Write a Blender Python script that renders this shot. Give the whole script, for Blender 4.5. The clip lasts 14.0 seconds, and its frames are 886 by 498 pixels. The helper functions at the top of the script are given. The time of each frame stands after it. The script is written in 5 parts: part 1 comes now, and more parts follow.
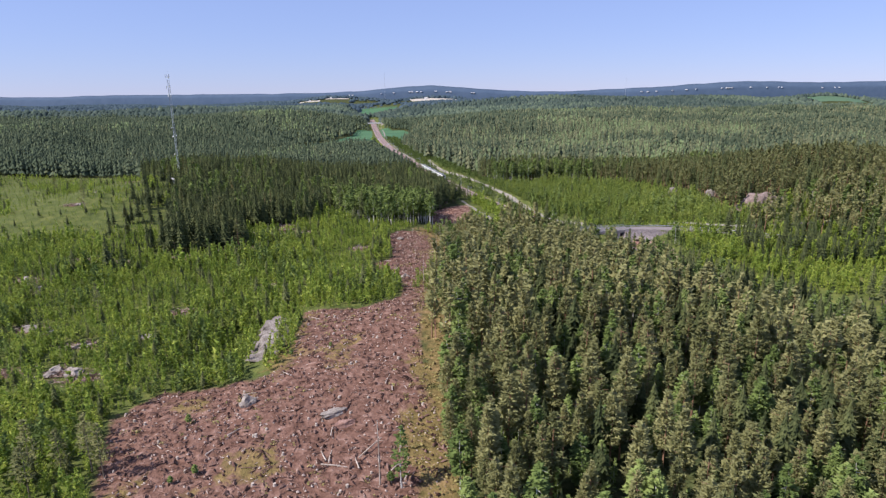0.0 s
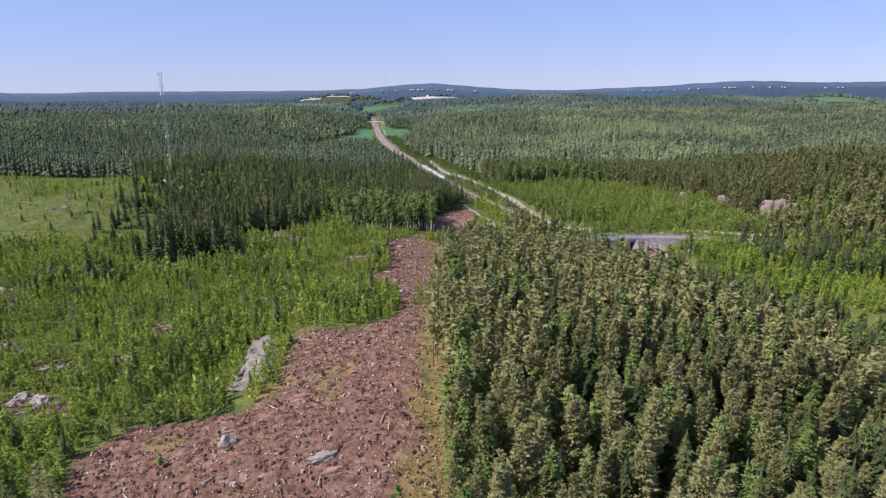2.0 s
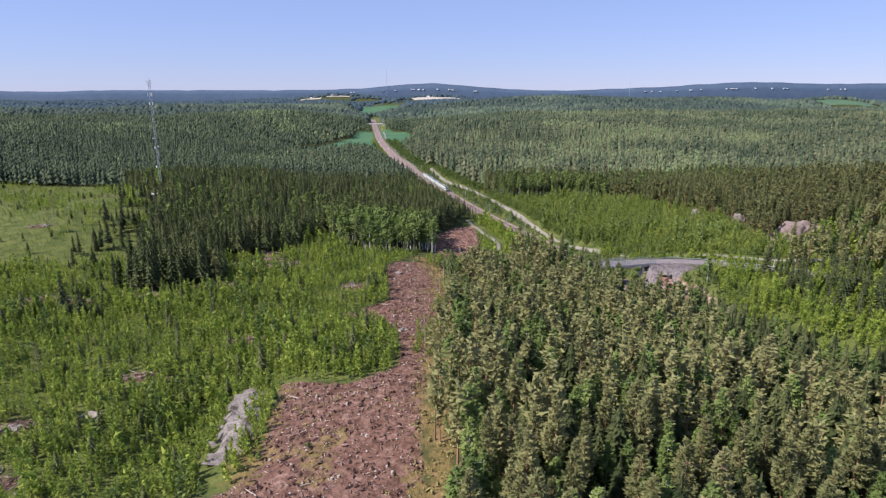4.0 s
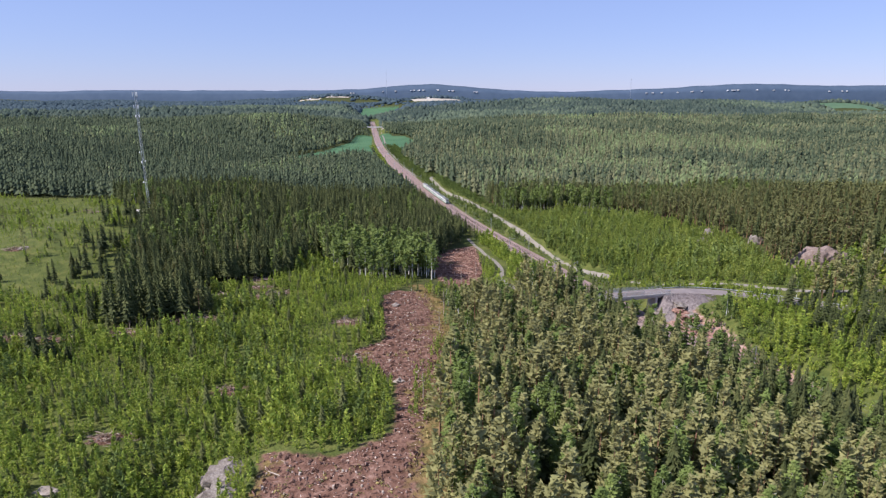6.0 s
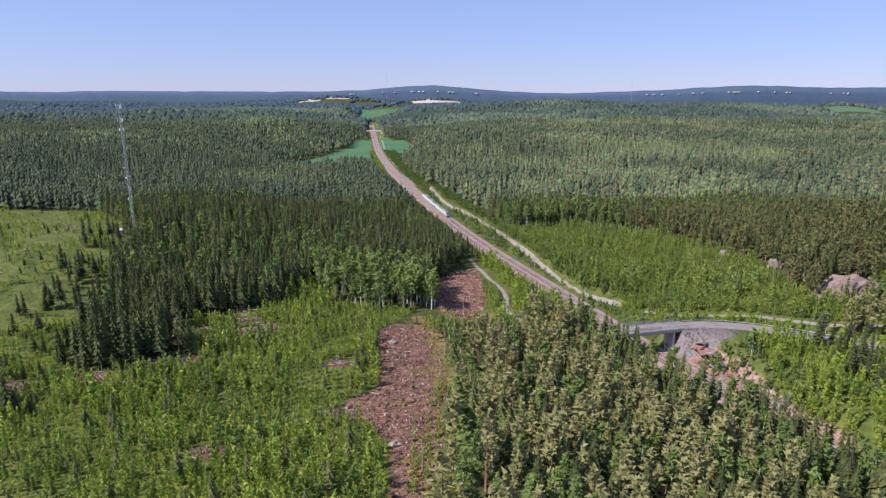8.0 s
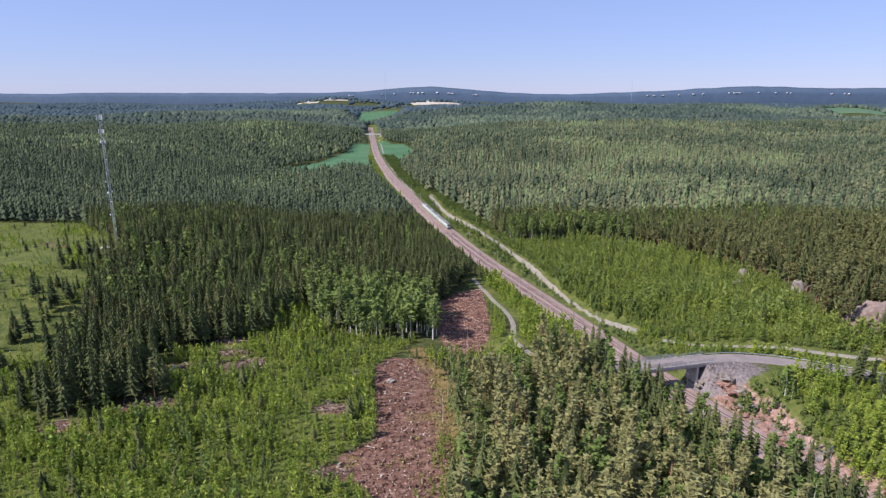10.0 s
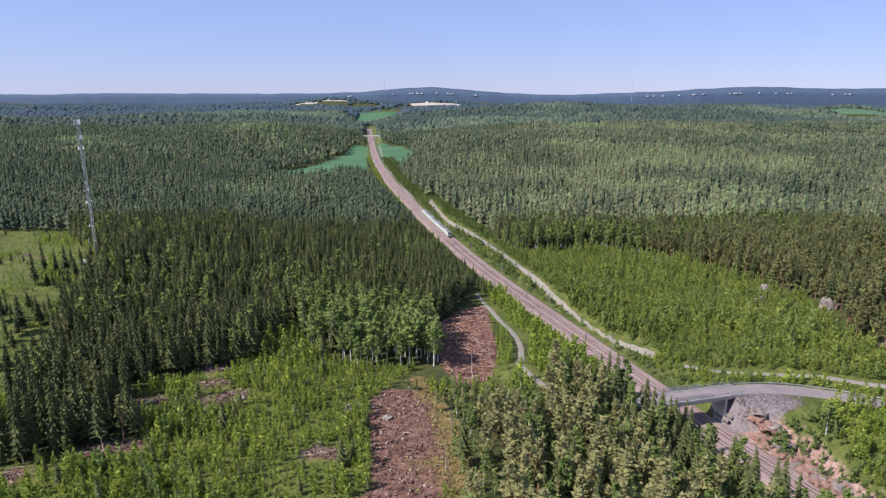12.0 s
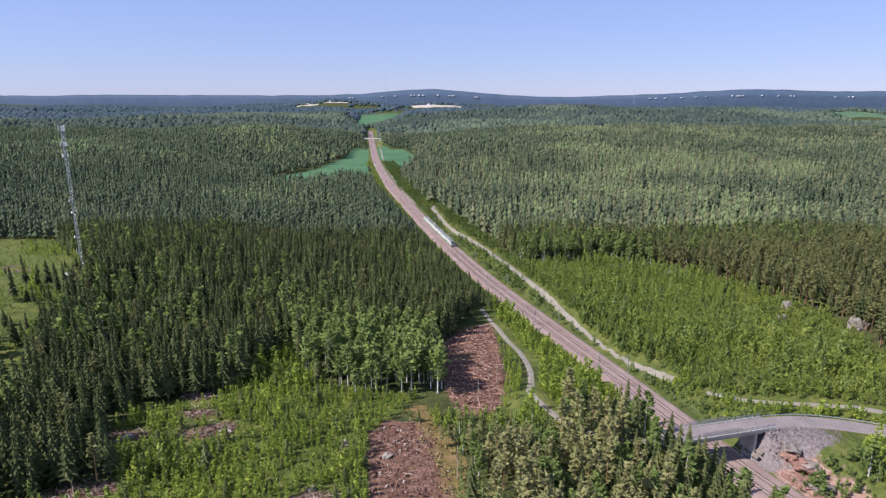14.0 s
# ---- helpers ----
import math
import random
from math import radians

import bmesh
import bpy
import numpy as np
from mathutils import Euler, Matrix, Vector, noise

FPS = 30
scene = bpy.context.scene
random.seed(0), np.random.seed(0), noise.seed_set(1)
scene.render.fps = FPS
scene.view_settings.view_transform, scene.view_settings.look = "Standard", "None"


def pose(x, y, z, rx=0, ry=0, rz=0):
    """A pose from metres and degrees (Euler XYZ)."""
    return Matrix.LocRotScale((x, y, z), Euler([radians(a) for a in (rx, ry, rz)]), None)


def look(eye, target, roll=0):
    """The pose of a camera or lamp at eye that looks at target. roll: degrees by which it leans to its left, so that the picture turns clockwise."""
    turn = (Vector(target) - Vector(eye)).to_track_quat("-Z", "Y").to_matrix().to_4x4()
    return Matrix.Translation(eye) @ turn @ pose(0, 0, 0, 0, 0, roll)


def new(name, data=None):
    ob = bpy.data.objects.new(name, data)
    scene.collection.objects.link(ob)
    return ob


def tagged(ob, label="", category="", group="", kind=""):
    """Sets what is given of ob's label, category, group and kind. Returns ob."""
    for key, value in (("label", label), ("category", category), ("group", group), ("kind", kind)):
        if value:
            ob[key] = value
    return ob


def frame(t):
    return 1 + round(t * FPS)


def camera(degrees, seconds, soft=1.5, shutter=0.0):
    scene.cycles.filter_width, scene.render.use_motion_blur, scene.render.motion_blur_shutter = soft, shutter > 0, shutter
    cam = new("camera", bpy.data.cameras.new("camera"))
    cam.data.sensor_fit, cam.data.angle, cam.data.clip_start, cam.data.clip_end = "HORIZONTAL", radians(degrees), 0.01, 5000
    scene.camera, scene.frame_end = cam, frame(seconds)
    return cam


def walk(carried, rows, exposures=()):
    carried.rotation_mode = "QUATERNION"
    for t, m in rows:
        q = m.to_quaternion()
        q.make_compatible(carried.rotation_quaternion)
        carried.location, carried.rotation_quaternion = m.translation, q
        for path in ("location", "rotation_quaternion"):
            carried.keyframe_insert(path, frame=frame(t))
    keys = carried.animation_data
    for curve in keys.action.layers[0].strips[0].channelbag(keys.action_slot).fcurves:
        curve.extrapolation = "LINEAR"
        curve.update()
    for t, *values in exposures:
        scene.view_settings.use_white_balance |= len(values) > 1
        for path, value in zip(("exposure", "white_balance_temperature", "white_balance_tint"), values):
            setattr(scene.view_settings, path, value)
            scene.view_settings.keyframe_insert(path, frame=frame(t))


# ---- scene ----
cam = camera(72.2, 14.0, soft=1.3)
PATH = [
    (0, (1.095, 2.707, 60.077), (1.131, 4.643, 59.579), -0.6),
    (0.5, (0.924, 5.793, 59.965), (0.959, 7.729, 59.466), -0.5),
    (1, (0.848, 9.309, 59.963), (0.882, 11.245, 59.461), -0.5),
    (1.5, (0.783, 13.406, 60.212), (0.818, 15.341, 59.709), -0.4),
    (2, (0.896, 18.007, 61.356), (0.93, 19.942, 60.852), -0.3),
    (2.5, (0.793, 23.177, 63.076), (0.827, 25.112, 62.571), -0.2),
    (3, (0.437, 28.422, 64.772), (0.471, 30.357, 64.266), -0.1),
    (5.5, (0.53, 53.191, 74.46), (0.564, 55.125, 73.952), 0.0),
    (6, (0.573, 58.629, 76.228), (0.608, 60.563, 75.72), 0.1),
    (6.5, (0.43, 63.857, 77.877), (0.466, 65.791, 77.369), 0.1),
    (7, (0.463, 69.379, 79.763), (0.498, 71.314, 79.255), 0.1),
    (7.5, (0.323, 74.772, 81.514), (0.359, 76.706, 81.007), 0.2),
    (8, (0.407, 80.37, 83.073), (0.443, 82.305, 82.566), 0.2),
    (10.5, (-0.469, 108.164, 88.145), (-0.431, 110.099, 87.64), 0.1),
    (11, (-0.597, 113.54, 88.492), (-0.559, 115.474, 87.987), 0.1),
    (11.5, (-0.678, 119.155, 88.6), (-0.639, 121.09, 88.096), 0.1),
    (12, (-0.85, 124.634, 88.837), (-0.81, 126.569, 88.333), 0.1),
    (12.5, (-0.935, 130.154, 89.21), (-0.895, 132.089, 88.706), 0.1),
    (13, (-1.16, 135.021, 89.718), (-1.12, 136.957, 89.217), 0.2),
    (13.5, (-1.457, 138.886, 90.111), (-1.419, 140.822, 89.611), 0.2),
    (14, (-1.814, 141.782, 90.357), (-1.777, 143.719, 89.858), 0.2),
]
walk(cam, [(t, look(e, g, r)) for t, e, g, r in PATH], exposures=[(0.0, 0.38, 6400, 16), (14.0, 0.38, 6400, 16)])

# ---- sky and sun ----
SUN_AZ, SUN_EL = radians(-108), radians(46)      # azimuth from +y towards +x
world = bpy.data.worlds.new("sky")
scene.world = world
world.use_nodes = True
wn, wl = world.node_tree.nodes, world.node_tree.links
sky = wn.new("ShaderNodeTexSky")
sky.sky_type, sky.sun_disc = "NISHITA", False
sky.sun_elevation, sky.sun_rotation = SUN_EL, SUN_AZ
sky.altitude, sky.air_density, sky.dust_density, sky.ozone_density = 100, 1.0, 0.0, 2.0
wn["Background"].inputs["Strength"].default_value = 0.075
tint = wn.new("ShaderNodeMix")
tint.data_type, tint.blend_type = "RGBA", "MULTIPLY"
tint.inputs["Factor"].default_value, tint.inputs["B"].default_value = 1.0, (0.80, 0.865, 1.36, 1)
wl.new(sky.outputs[0], tint.inputs["A"])
veil = wn.new("ShaderNodeMix")
veil.data_type = "RGBA"
veil.inputs["Factor"].default_value, veil.inputs["B"].default_value = 0.5, (4.5, 6.0, 9.4, 1)
wl.new(tint.outputs["Result"], veil.inputs["A"])
wl.new(veil.outputs["Result"], wn["Background"].inputs["Color"])
sun = new("sun", bpy.data.lights.new("sun", "SUN"))
sun.data.energy, sun.data.angle, sun.data.color = 5.0, radians(0.6), (1.0, 0.96, 0.89)
to_sun = Vector((math.sin(SUN_AZ) * math.cos(SUN_EL), math.cos(SUN_AZ) * math.cos(SUN_EL), math.sin(SUN_EL)))
sun.matrix_world = look((0, 0, 300), Vector((0, 0, 300)) - to_sun)

rng = np.random.default_rng(7)


# ---- materials ----
def material(name, stops, scale=1.0, fine=6.0, rough=0.8, metal=0.0, bump=0.0, bump_scale=8.0, island=0.0, spec=0.3, per_object=0.0, leafy=0.0):
    """Colour ramp over two scales of noise in world metres, with optional change from piece to piece."""
    m = bpy.data.materials.new(name)
    m.use_nodes = True
    n, l = m.node_tree.nodes, m.node_tree.links
    p = n["Principled BSDF"]
    p.inputs["Roughness"].default_value, p.inputs["Metallic"].default_value = rough, metal
    p.inputs["Specular IOR Level"].default_value = spec
    g = n.new("ShaderNodeNewGeometry")
    a, b = n.new("ShaderNodeTexNoise"), n.new("ShaderNodeTexNoise")
    a.inputs["Scale"].default_value, b.inputs["Scale"].default_value = 1.0 / scale, fine / scale
    a.inputs["Detail"].default_value, b.inputs["Detail"].default_value = 3, 4
    l.new(g.outputs["Position"], a.inputs["Vector"])
    l.new(g.outputs["Position"], b.inputs["Vector"])
    mix = n.new("ShaderNodeMath")
    mix.operation = "MULTIPLY_ADD"
    mix.inputs[1].default_value = 0.5
    half = n.new("ShaderNodeMath")
    half.operation = "MULTIPLY"
    half.inputs[1].default_value = 0.5
    l.new(b.outputs["Fac"], half.inputs[0])
    l.new(a.outputs["Fac"], mix.inputs[0])
    l.new(half.outputs[0], mix.inputs[2])
    fac = mix.outputs[0]
    for out, amount in ((g.outputs["Random Per Island"], island), (n.new("ShaderNodeObjectInfo").outputs["Random"], per_object)):
        if amount:
            c = n.new("ShaderNodeMath")
            c.operation = "MULTIPLY_ADD"
            c.inputs[1].default_value = amount
            off = n.new("ShaderNodeMath")
            off.operation = "SUBTRACT"
            off.inputs[1].default_value = amount / 2
            l.new(out, c.inputs[0])
            l.new(fac, off.inputs[0])
            l.new(off.outputs[0], c.inputs[2])
            fac = c.outputs[0]
    ramp = n.new("ShaderNodeValToRGB")
    e = ramp.color_ramp.elements
    while len(e) < len(stops):
        e.new(0.5)
    for i, col in enumerate(stops):
        e[i].position = 0.28 + 0.44 * i / max(1, len(stops) - 1)
        e[i].color = (*col, 1)
    l.new(fac, ramp.inputs["Fac"])
    l.new(ramp.outputs["Color"], p.inputs["Base Color"])
    if leafy:
        tl, ms = n.new("ShaderNodeBsdfTranslucent"), n.new("ShaderNodeMixShader")
        ms.inputs[0].default_value = leafy
        l.new(ramp.outputs["Color"], tl.inputs["Color"])
        l.new(p.outputs[0], ms.inputs[1])
        l.new(tl.outputs[0], ms.inputs[2])
        l.new(ms.outputs[0], n["Material Output"].inputs["Surface"])
    if bump:
        t = n.new("ShaderNodeTexNoise")
        t.inputs["Scale"].default_value, t.inputs["Detail"].default_value = bump_scale, 5
        l.new(g.outputs["Position"], t.inputs["Vector"])
        bm_ = n.new("ShaderNodeBump")
        bm_.inputs["Strength"].default_value, bm_.inputs["Distance"].default_value = bump, 0.3
        l.new(t.outputs["Fac"], bm_.inputs["Height"])
        l.new(bm_.outputs["Normal"], p.inputs["Normal"])
    return m


M_SPRUCE = material("spruce_needles", [(0.046, 0.062, 0.025), (0.096, 0.116, 0.045), (0.168, 0.184, 0.070)], 14, 10, 0.8, island=0.25, per_object=0.3, leafy=0.35, spec=0.15)
M_PINE = material("pine_needles", [(0.174, 0.184, 0.076), (0.242, 0.243, 0.104), (0.310, 0.300, 0.132)], 12, 10, 0.9, island=0.10, per_object=0.4, leafy=0.28, spec=0.05)
M_BIRCH = material("birch_leaves", [(0.105, 0.150, 0.046), (0.178, 0.238, 0.070), (0.258, 0.318, 0.102)], 12, 9, 0.85, island=0.14, per_object=0.4, leafy=0.25, spec=0.05)
M_YOUNG = material("young_leaves", [(0.130, 0.202, 0.038), (0.282, 0.368, 0.064), (0.465, 0.505, 0.100)], 11, 9, 0.75, island=0.35, leafy=0.4, spec=0.15)
M_YOUNG_Y = material("young_yellow_leaves", [(0.125, 0.188, 0.042), (0.240, 0.305, 0.066), (0.390, 0.420, 0.100)], 12, 9, 0.75, island=0.35, leafy=0.4, spec=0.15)
# Woods past 560 m: slight bluish haze is mixed into the leaf colours.
M_MIDSPRUCE = material("spruce_needles_hazed", [(0.036, 0.054, 0.036), (0.076, 0.100, 0.060), (0.136, 0.160, 0.090)], 40, 8, 0.9, island=0.22, leafy=0.15, spec=0.05)
M_MIDPINE = material("pine_needles_hazed", [(0.082, 0.098, 0.056), (0.140, 0.152, 0.084), (0.205, 0.208, 0.112)], 40, 8, 0.9, island=0.22, leafy=0.15, spec=0.05)
M_MIDBIRCH = material("birch_leaves_hazed", [(0.094, 0.130, 0.070), (0.156, 0.204, 0.098), (0.222, 0.272, 0.126)], 40, 8, 0.9, island=0.22, leafy=0.15, spec=0.05)
# Far bands: aerial haze is painted into the base colours, bluest beyond 2500 m.
M_FARWOOD = material("far_needles_hazed", [(0.038, 0.059, 0.052), (0.063, 0.090, 0.073), (0.101, 0.128, 0.096)], 110, 9, 0.8, island=0.3, leafy=0.2, spec=0.1)
M_FARMIX = material("far_leaves_hazed", [(0.060, 0.088, 0.066), (0.100, 0.136, 0.094), (0.150, 0.184, 0.120)], 110, 9, 0.8, island=0.3, leafy=0.2, spec=0.1)
M_HAZYWOOD = material("distant_needles_hazed", [(0.042, 0.068, 0.084), (0.060, 0.092, 0.112), (0.086, 0.120, 0.138)], 200, 6, 0.85, island=0.25, leafy=0.2, spec=0.1)
M_BARK = material("grey_bark", [(0.09, 0.07, 0.055), (0.17, 0.14, 0.11), (0.26, 0.21, 0.17)], 2, 8, 0.9)
M_PINEBARK = material("orange_pine_bark", [(0.16, 0.085, 0.05), (0.27, 0.15, 0.09), (0.33, 0.22, 0.15)], 2, 8, 0.9)
M_BIRCHBARK = material("white_birch_bark", [(0.14, 0.13, 0.12), (0.58, 0.56, 0.52), (0.74, 0.72, 0.68)], 1.2, 5, 0.8)
M_DEADWOOD = material("grey_dead_wood", [(0.25, 0.20, 0.16), (0.42, 0.35, 0.29), (0.58, 0.51, 0.44)], 2, 7, 0.85, island=0.3)
M_CHIP = material("pale_wood_chips", [(0.15, 0.085, 0.062), (0.26, 0.175, 0.138), (0.46, 0.37, 0.315)], 3, 9, 0.85, island=0.7)
M_ROCK = material("grey_granite", [(0.070, 0.056, 0.046), (0.200, 0.170, 0.148), (0.400, 0.360, 0.325)], 2.2, 6, 0.85, bump=0.6, bump_scale=2.5)
M_PALEROCK = material("pale_granite", [(0.140, 0.112, 0.092), (0.290, 0.246, 0.212), (0.440, 0.395, 0.350)], 1.6, 6, 0.85, bump=0.5, bump_scale=2.5)
M_REDROCK = material("red_granite", [(0.140, 0.074, 0.056), (0.262, 0.150, 0.118), (0.390, 0.262, 0.222)], 3, 6, 0.85, bump=0.7, bump_scale=1.6)
M_BALLAST = material("brown_ballast", [(0.205, 0.142, 0.126), (0.290, 0.208, 0.188), (0.375, 0.282, 0.258)], 9, 30, 0.95, bump=0.5, bump_scale=6)
M_RAIL = material("rusty_rail", [(0.075, 0.050, 0.042), (0.120, 0.085, 0.074), (0.18, 0.135, 0.12)], 4, 6, 0.5, 0.25)
M_SLEEPER = material("concrete_sleeper", [(0.26, 0.20, 0.18), (0.35, 0.275, 0.25), (0.43, 0.35, 0.325)], 4, 6, 0.9)
M_GRAVEL = material("pale_gravel_road", [(0.168, 0.148, 0.120), (0.240, 0.216, 0.180), (0.320, 0.292, 0.248)], 6, 10, 0.95, bump=0.3, bump_scale=5)
M_ASPHALT = material("worn_asphalt", [(0.163, 0.140, 0.136), (0.224, 0.192, 0.186), (0.284, 0.244, 0.236)], 5, 8, 0.9)
M_CONCRETE = material("weathered_concrete", [(0.30, 0.28, 0.26), (0.44, 0.42, 0.40), (0.56, 0.54, 0.52)], 3, 6, 0.85, bump=0.15)
M_STEEL = material("galvanised_steel", [(0.36, 0.38, 0.40), (0.48, 0.50, 0.52), (0.60, 0.62, 0.63)], 1.5, 6, 0.45, 0.7)
M_WHITE = material("white_paint", [(0.66, 0.66, 0.66), (0.76, 0.76, 0.77), (0.82, 0.82, 0.82)], 3, 6, 0.5)
M_GREEN = material("green_train_paint", [(0.09, 0.26, 0.13), (0.12, 0.34, 0.17), (0.15, 0.38, 0.20)], 3, 6, 0.45)
M_DARKROOF = material("grey_roof", [(0.14, 0.15, 0.15), (0.20, 0.21, 0.21), (0.27, 0.28, 0.28)], 2, 6, 0.7)
M_GLASS = material("dark_window_glass", [(0.015, 0.018, 0.02), (0.02, 0.024, 0.028), (0.03, 0.034, 0.038)], 2, 4, 0.1, spec=0.6)
M_REDPAINT = material("red_paint", [(0.36, 0.07, 0.05), (0.46, 0.10, 0.07), (0.52, 0.14, 0.10)], 2, 6, 0.55)
M_TUFT = material("dry_grass_tufts", [(0.13, 0.12, 0.035), (0.22, 0.19, 0.06), (0.32, 0.25, 0.10)], 8, 8, 0.8, island=0.5)
M_FIELD = material("green_crop", [(0.060, 0.115, 0.059), (0.080, 0.143, 0.074), (0.105, 0.170, 0.087)], 60, 14, 0.8)
M_PALE = material("pale_stubble", [(0.336, 0.296, 0.240), (0.416, 0.376, 0.312), (0.480, 0.440, 0.376)], 40, 9, 0.9)


# ---- plan: lines, patches and heights ----
RAIL = [(197.6, 60), (167.6, 130), (141.6, 182), (119.6, 226), (108.6, 257), (99.1, 280), (90.6, 302), (82.1, 330), (69.6, 370), (55.6, 413), (34.6, 479), (13.6, 560),
        (-11.4, 674), (-30.4, 770), (-49.4, 860), (-90, 1119), (-122, 1400), (-184, 1976)]
DIRT = [(-1, 715), (12, 628), (36, 552), (59, 459), (69, 411), (78, 380), (86, 364), (91, 354)]
DIRT_EAST = [(98, 341), (110, 331), (133, 319), (160, 307), (215, 290), (300, 280)]
DIRT_ALL = DIRT + DIRT_EAST
DIRT_FAR = [(-124, 1500), (-104, 1379), (-80, 1130), (-58, 974), (-28, 795), (-17, 749)]
FOOTPATH = [(23, 428), (26, 410), (31, 388), (35.5, 368), (36, 352), (32, 332)]
BRIDGE_ROAD = [(32, 332), (38, 314), (48, 304), (60, 300.5), (70, 303), (88, 307.5), (104, 311), (114, 312), (125, 310), (137, 305.5), (152, 297), (185, 278)]

BARE = [(-73, 130), (-66, 142), (-40, 141), (-36, 147), (-39, 186), (-21, 179), (-9, 187), (-10, 222), (-25, 243), (-26, 251), (-16, 260), (-20, 295), (-22, 306), (-15, 314), (-2, 312),
        (3, 290), (6, 255), (4, 220), (-1, 187), (-2, 149), (0, 127), (4, 112), (3, 70), (-50, 70), (-62, 100)]
BARE_SMALL = [(1, 380), (12, 398), (26, 408), (26, 352), (21, 325), (7, 318), (1, 350)]
WEST_YOUNG = [(-2, 335), (-28, 332), (-48, 345), (-60, 380), (-70, 334), (-98, 323), (-97, 298), (-86, 285), (-110, 273), (-122, 272), (-140, 330), (-160, 395), (-180, 425), (-186, 461),
              (-276, 576), (-336, 581), (-460, 600), (-430, 300), (-250, 60), (-60, 40), (-50, 70), (-62, 100), (-73, 130), (-66, 142), (-40, 141), (-36, 147), (-39, 186), (-21, 179),
              (-9, 187), (-10, 222), (-25, 243), (-26, 251), (-16, 260), (-20, 295), (-15, 316)]
EAST_YOUNG = [(52, 512), (114, 513), (157, 485), (169, 423), (176, 380), (168, 340), (174, 305), (160, 309.5), (133, 321.5), (110, 333.5), (99, 344), (92, 358), (80, 382), (71, 412), (61, 460), (44, 520)]
CUT_YOUNG = [(121, 292), (119, 262), (126, 235), (142, 212), (205, 196), (220, 250), (192, 270), (152, 290), (137, 298), (127, 304)]
STRIP_YOUNG = [(34, 334), (39, 352), (38, 370), (34, 390), (27, 425), (40, 424), (55, 380), (68, 338), (60, 316)]
FIELD_WEST = [(-232, 905), (-139, 849), (-122, 900), (-84, 935), (-98, 1060), (-124, 1340), (-160, 1360), (-150, 1200), (-173, 1031)]
FIELD_EAST = [(-112, 1390), (-60, 1370), (-22, 1190), (-30, 1070), (-46, 950), (-66, 1029), (-92, 1200)]
FIELD_FAR = [(-330, 2950), (-150, 2950), (-150, 2350), (-205, 2030), (-245, 2100)]


BRUSH = [(-92, 305), (-72, 306), (-66, 309), (-112, 268), (-95, 279), (-135, 262), (-80, 330), (-76, 318), (-31, 275), (-57, 398), (-88, 281), (-160, 238), (-131, 191), (-100, 156), (-92, 151), (-104, 175), (-118, 158), (-150, 262), (-84, 200), (-205, 352), (-236, 470), (-218, 452), (-26, 243), (-60, 225)]
FARMS = [(-720, 3780, 130, 40), (-560, 3820, 150, 30), (-300, 3580, 60, 30), (20, 3020, 230, 70), (178, 1987, 70, 22), (841, 1950, 110, 26), (1380, 2095, 190, 80), (1500, 3500, 160, 60)]


def inside(poly, x, y):
    x, y = np.asarray(x, float), np.asarray(y, float)
    res = np.zeros(x.shape, bool)
    for (ax, ay), (bx, by) in zip(poly, poly[1:] + poly[:1]):
        if ay != by:
            res ^= ((ay > y) != (by > y)) & (x < (bx - ax) * (y - ay) / (by - ay) + ax)
    return res


def line_dist(pts, x, y):
    x, y = np.asarray(x, float), np.asarray(y, float)
    d = np.full(x.shape, 1e9)
    for (ax, ay), (bx, by) in zip(pts[:-1], pts[1:]):
        vx, vy = bx - ax, by - ay
        t = np.clip(((x - ax) * vx + (y - ay) * vy) / (vx * vx + vy * vy), 0, 1)
        d = np.minimum(d, np.hypot(x - ax - t * vx, y - ay - t * vy))
    return d


def poly_edge(poly, x, y):
    """Distance to a patch's border, positive inside."""
    d = line_dist(poly + poly[:1], x, y)
    return np.where(inside(poly, x, y), d, -d)


def step(a, b, v):
    t = np.clip((v - a) / (b - a), 0, 1)
    return t * t * (3 - 2 * t)


def waves(x, y, s):
    """Cheap smooth noise of unit size for arrays."""
    return (np.sin(x / s + 1.3 * np.sin(y / s * 0.7 + 1.1)) + np.sin(y / s * 1.13 + 1.7 * np.sin(x / s * 0.6 + 0.4)) + np.sin((x + y) / s * 0.57 + 2.1 + np.sin((x - y) / s * 0.9))) / 3


RAIL_Z, DECK_Z = -19.0, -9.5


